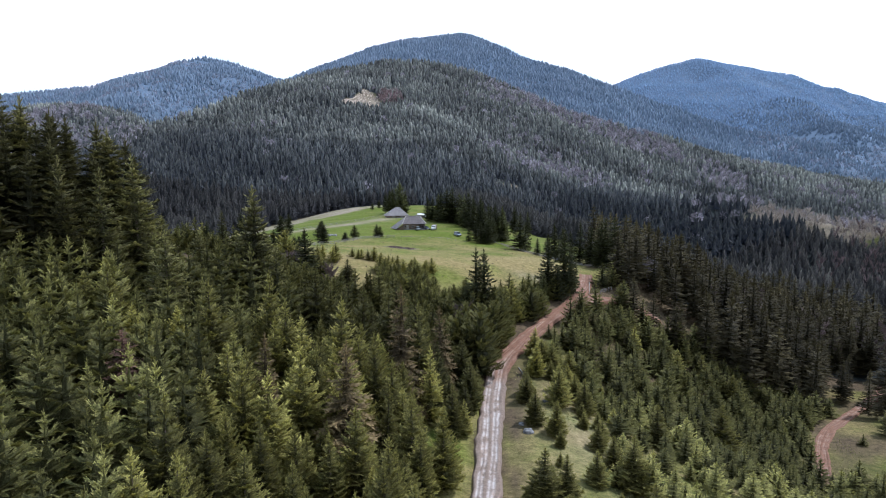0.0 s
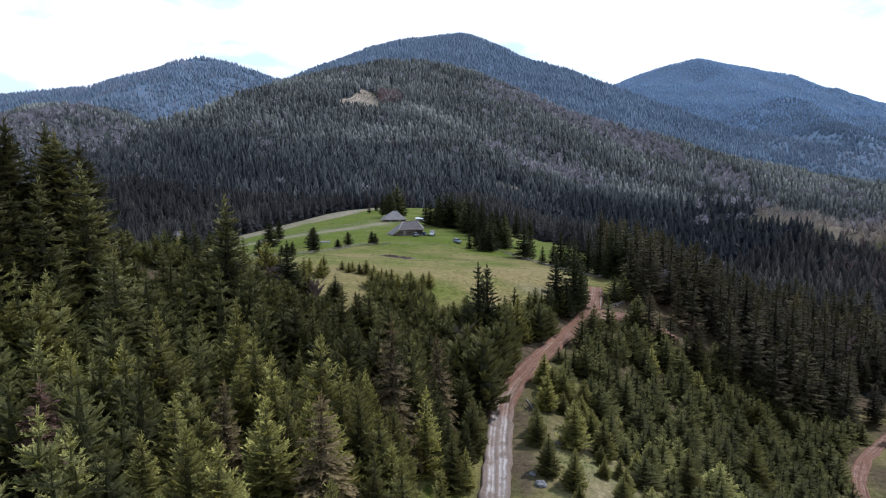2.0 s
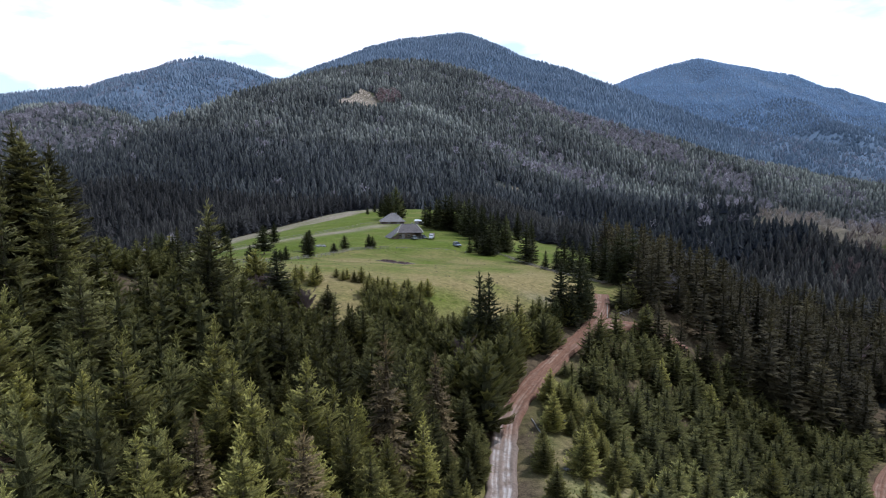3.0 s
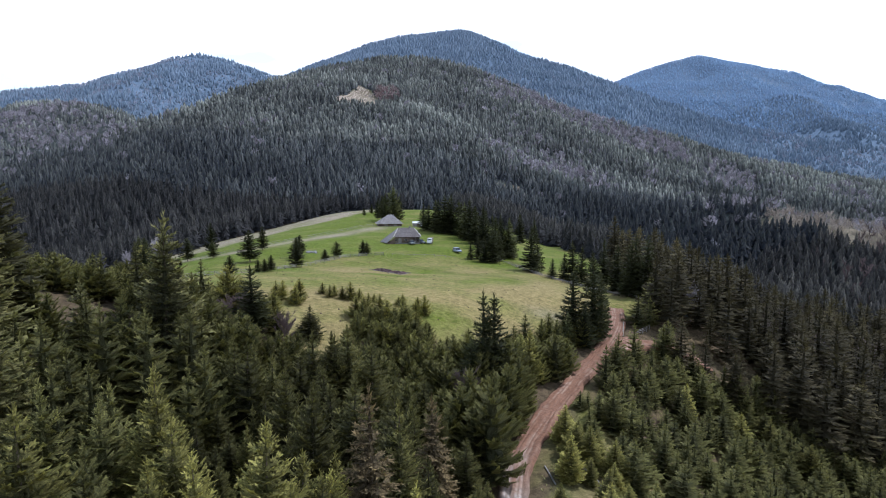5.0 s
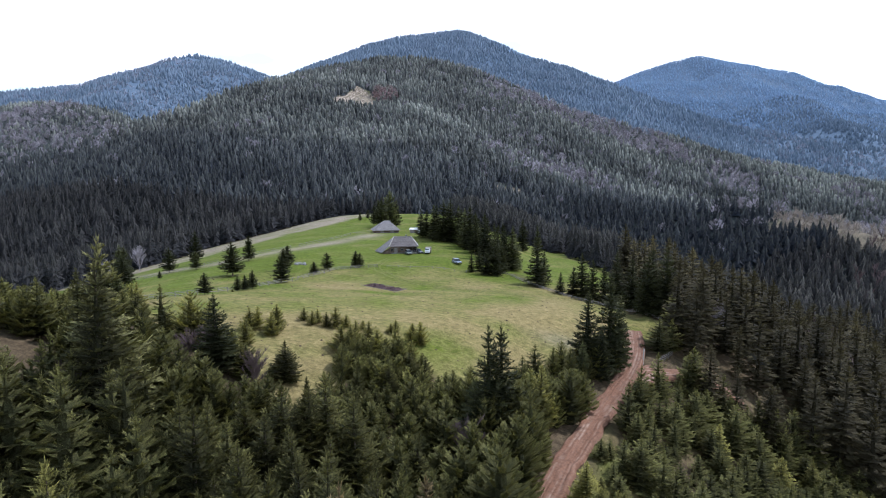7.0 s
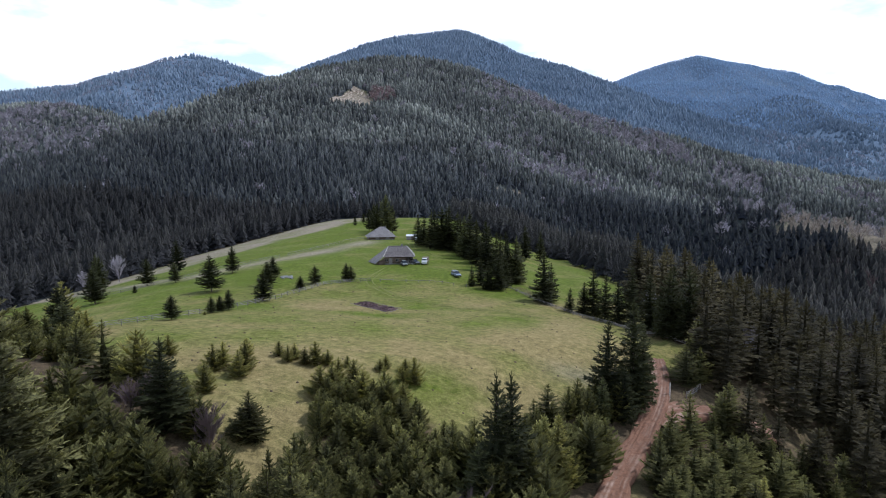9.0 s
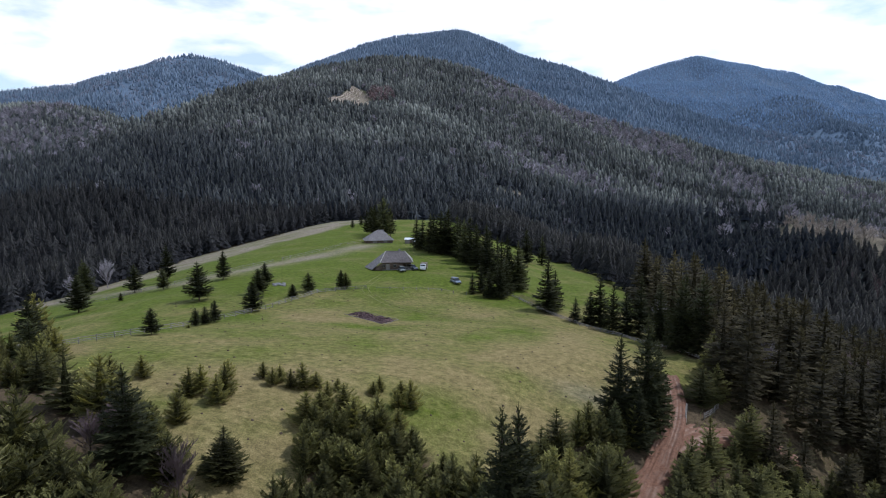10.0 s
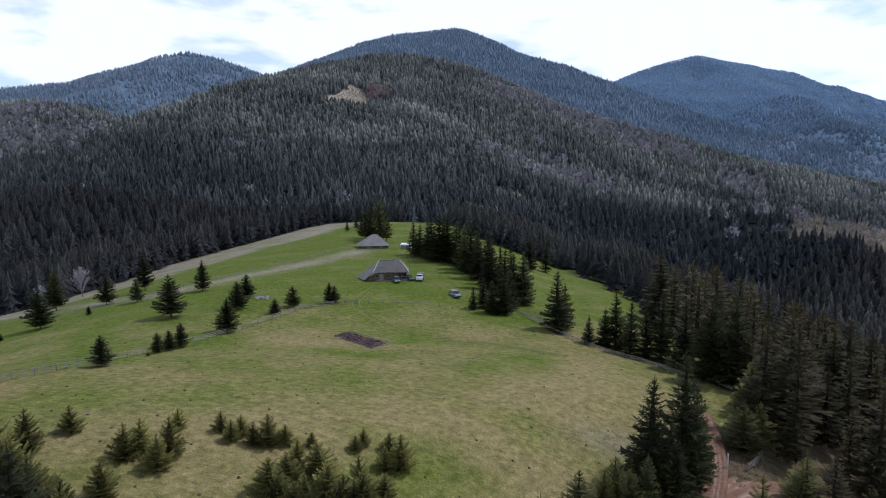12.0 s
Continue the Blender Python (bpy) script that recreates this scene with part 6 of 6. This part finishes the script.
# ---- fences ----
def rail_fence(name, pts, gap, height, rails, label, material=GREY_WOOD, r_post=0.07, r_rail=0.05, lean=0.06):
    pts = np.array(pts, float)
    d = np.concatenate([[0], np.cumsum(np.hypot(*np.diff(pts, axis=0).T))])
    n = int(d[-1] / gap)
    s = np.linspace(0, d[-1], n + 1)
    xs, ys = np.interp(s, d, pts[:, 0]), np.interp(s, d, pts[:, 1])
    xs, ys = xs + 0.2 * vnoise(s, 0 * s, 3), ys + 0.2 * vnoise(s, 0 * s + 9, 4)
    zs = ground_z(xs, ys)
    root = new(name)
    root.matrix_basis = pose(float(xs[0]), float(ys[0]), float(zs[0]))
    tagged(root, label, "fence")
    o = Vector((xs[0], ys[0], zs[0]))
    r = random.Random(len(pts))
    for k in range(n + 1):
        bm = bmesh.new()
        b = Vector((xs[k], ys[k], zs[k])) - o
        bm_bar(bm, b - Vector((0, 0, 0.3)), b + Vector((r.uniform(-lean, lean), r.uniform(-lean, lean), height * r.uniform(0.92, 1.1))), r_post, 6)
        part("post", bm, material, root)
    for k in range(n):
        for j in range(rails):
            if r.random() < 0.06:
                continue
            z = height * (0.32 + 0.58 * j / max(1, rails - 1)) if rails > 1 else height * 0.7
            a = Vector((xs[k], ys[k], zs[k] + z + r.uniform(-0.06, 0.06))) - o
            b = Vector((xs[k + 1], ys[k + 1], zs[k + 1] + z + r.uniform(-0.06, 0.06))) - o
            e = (b - a) * 0.05
            bm = bmesh.new()
            bm_bar(bm, a - e, b + e, r_rail * r.uniform(0.8, 1.2), 5)
            part("rail", bm, material, root)


rail_fence("meadow_fence", [(-64, 151), (-55.4, 159.2), (-51.4, 164.5), (-47.4, 171.5), (-43.3, 180.6), (-38.6, 192.6), (-34, 208), (-29.2, 219.4), (-24, 222.8), (-18, 224.5)],
           2.6, 1.05, 3, "weathered grey wooden rail fence crossing the meadow")
rail_fence("yard_fence", [(-15, 224.6), (-8, 224.4), (0, 224.8), (8, 222.5)], 3.0, 0.8, 1, "low broken rail fence before the farmhouse yard")
rail_fence("rim_fence", [(19, 226.5), (22, 221), (24.5, 213.5), (27.6, 205.2), (32, 199), (37, 196.3), (41.8, 193.8), (46, 187.4), (50.2, 180.4)],
           2.4, 0.8, 3, "grey pole fence along the meadow rim", r_rail=0.06)
rail_fence("track_fence", [(-98, 238), (-84, 247), (-70, 258), (-58, 276), (-47, 300), (-40, 322), (-33, 333)], 4.5, 1.0, 2, "thin grey rail fence along the pale track")
rail_fence("gate_fence", [(41.4, 157.2), (43.4, 159.2), (45.2, 161.4)], 1.6, 1.15, 3, "weathered wooden rails beside the track junction")


def gate_post():
    g = at_ground("gate_post", 37.9, 155.9, 0)
    tagged(g, "whitish debarked gate post at the track junction", "post")
    bm = bmesh.new()
    bm_bar(bm, (0, 0, -0.3), (0.05, 0.02, 2.6), 0.13, 9)
    part("shaft", bm, PALE_BOARD, g)
    bm = bmesh.new()
    bm_bar(bm, (0.05, 0.02, 2.59), (0.05, 0.02, 2.66), 0.10, 9)
    part("cut_end", bm, GREY_WOOD, g)


gate_post()


# ---- stones, logs ----
def stone(x, y, size, seed, label, group=""):
    r = random.Random(seed)
    bm = bmesh.new()
    bmesh.ops.create_icosphere(bm, subdivisions=2, radius=size)
    for v in bm.verts:
        k = 1 + 0.28 * noise.noise(v.co / size * 1.3 + Vector((seed, 0, 0)))
        v.co = Vector((v.co.x * k * 1.2, v.co.y * k, v.co.z * k * 0.7))
    me = bpy.data.meshes.new("stone")
    bm.to_mesh(me)
    bm.free()
    me.materials.append(STONE)
    ob = new("stone", me)
    ob.matrix_basis = pose(x, y, float(ground_z(x, y)) + size * 0.25, 0, 0, r.random() * 360)
    tagged(ob, label, "stone", group)


for k in range(16):
    stone(-41.5 + rng.uniform(-1.8, 1.8), 228.5 + rng.uniform(-1.4, 1.4), rng.uniform(0.25, 0.6), k, "grey field stone heaped on the meadow", "stone heap")
for k, (x, y, q) in enumerate(((12.2, 83.5, 0.65), (11.5, 86.0, 0.4), (13.4, 88.5, 0.35), (16.5, 95, 0.4))):
    stone(x, y, q, 40 + k, "grey boulder in the grass beside the road")


def fallen_log(x, y, turn, length, r, label):
    bm = bmesh.new()
    bm_bar(bm, (-length / 2, 0, 0), (length / 2, 0, 0), r, 9)
    for k in range(4):
        q = length * (0.1 + 0.2 * k) - length / 2
        bm_bar(bm, (q, 0, 0), (q + 0.2, 0.3 * (-1) ** k, r + 0.25), r * 0.22, 5)
    me = bpy.data.meshes.new("fallen_log")
    bm.to_mesh(me)
    bm.free()
    me.materials.append(GREY_WOOD)
    ob = new("fallen_log", me)
    a = radians(turn)
    c, s = math.cos(a) * length / 2, math.sin(a) * length / 2
    z0, z1 = float(ground_z(x - c, y - s)), float(ground_z(x + c, y + s))
    ob.matrix_basis = pose(x, y, (z0 + z1) / 2 + r * 0.7, 0, -math.degrees(math.atan2(z1 - z0, length)), turn)
    tagged(ob, label, "log", "logs by the road")


fallen_log(19.8, 109, 120, 6, 0.14, "peeled pale log lying on the road verge")
fallen_log(14.2, 106.5, 100, 4, 0.11, "thin pale log lying on the road verge")


# ---- grass tufts and molehills ----
def tufts(name, region, step, seed, keep_if, size, material, label):
    x, y, rs = scatter(*region, step, seed)
    k = keep_if(x, y) & in_view(x, y, 10)
    x, y = x[k], y[k]
    z = ground_z(x, y)
    n = len(x)
    blades = 5
    V = np.zeros((n, blades, 3, 3))
    for b in range(blades):
        a = rs.rand(n) * 6.283
        h = size * rs.uniform(0.5, 1.3, n)
        w = 0.35 * size
        V[:, b, 0] = np.stack([x - np.sin(a) * w, y + np.cos(a) * w, z - 0.03], -1)
        V[:, b, 1] = np.stack([x + np.sin(a) * w, y - np.cos(a) * w, z - 0.03], -1)
        V[:, b, 2] = np.stack([x + np.cos(a) * h * 0.9, y + np.sin(a) * h * 0.9, z + h], -1)
    V = V.reshape(-1, 3)
    me = mesh_from(name, V, 3, np.arange(len(V)).reshape(-1, 3), [material])
    tagged(new(name, me), label, "grass", kind="stuff")


tufts("meadow_tufts", (-60, 50, 124, 230), 0.95, 91, lambda x, y: meadow(x, y) & (fbm(x / 9, y / 9, 17, 3) > -0.1), 0.10, TURF, "short tufted spring grass on the meadow")
tufts("slope_tufts", (5, 90, 55, 165), 0.9, 92, lambda x, y: (x > edge_x(y) + 3.5) & (fbm(x / 6, y / 6, 18, 3) > 0.0), 0.2, TURF, "rough yellowed grass on the slope")


def molehills():
    x, y, rs = scatter(-60, 45, 130, 235, 3.3, 93)
    k = meadow(x, y) & (rs.rand(len(x)) < 0.4 + 0.4 * vnoise(x / 20, y / 20, 8))
    x, y = x[k], y[k]
    r = rs.uniform(0.07, 0.24, len(x))
    z = ground_z(x, y)
    a = np.linspace(0, 6.283, 8)[:-1]
    top = np.stack([x, y, z + r * 0.7], -1)[:, None]
    mid = np.stack([x[:, None] + np.cos(a) * r[:, None] * 0.6, y[:, None] + np.sin(a) * r[:, None] * 0.6, np.repeat((z + r * 0.5)[:, None], 7, 1)], -1)
    low = np.stack([x[:, None] + np.cos(a) * r[:, None], y[:, None] + np.sin(a) * r[:, None], np.repeat((z - 0.05)[:, None], 7, 1)], -1)
    V = np.concatenate([top, mid, low], 1)
    T = []
    for j in range(7):
        q = (j + 1) % 7
        T += [(0, 1 + j, 1 + q), (1 + j, 8 + j, 8 + q), (1 + j, 8 + q, 1 + q)]
    T = np.array(T)[None] + (np.arange(len(x)) * 15)[:, None, None]
    me = mesh_from("molehills", V.reshape(-1, 3), 3, T.reshape(-1, 3), [MOLE_SOIL], None, True)
    tagged(new("molehills", me), "small dark molehills dotted over the meadow", "molehill", kind="stuff")


molehills()
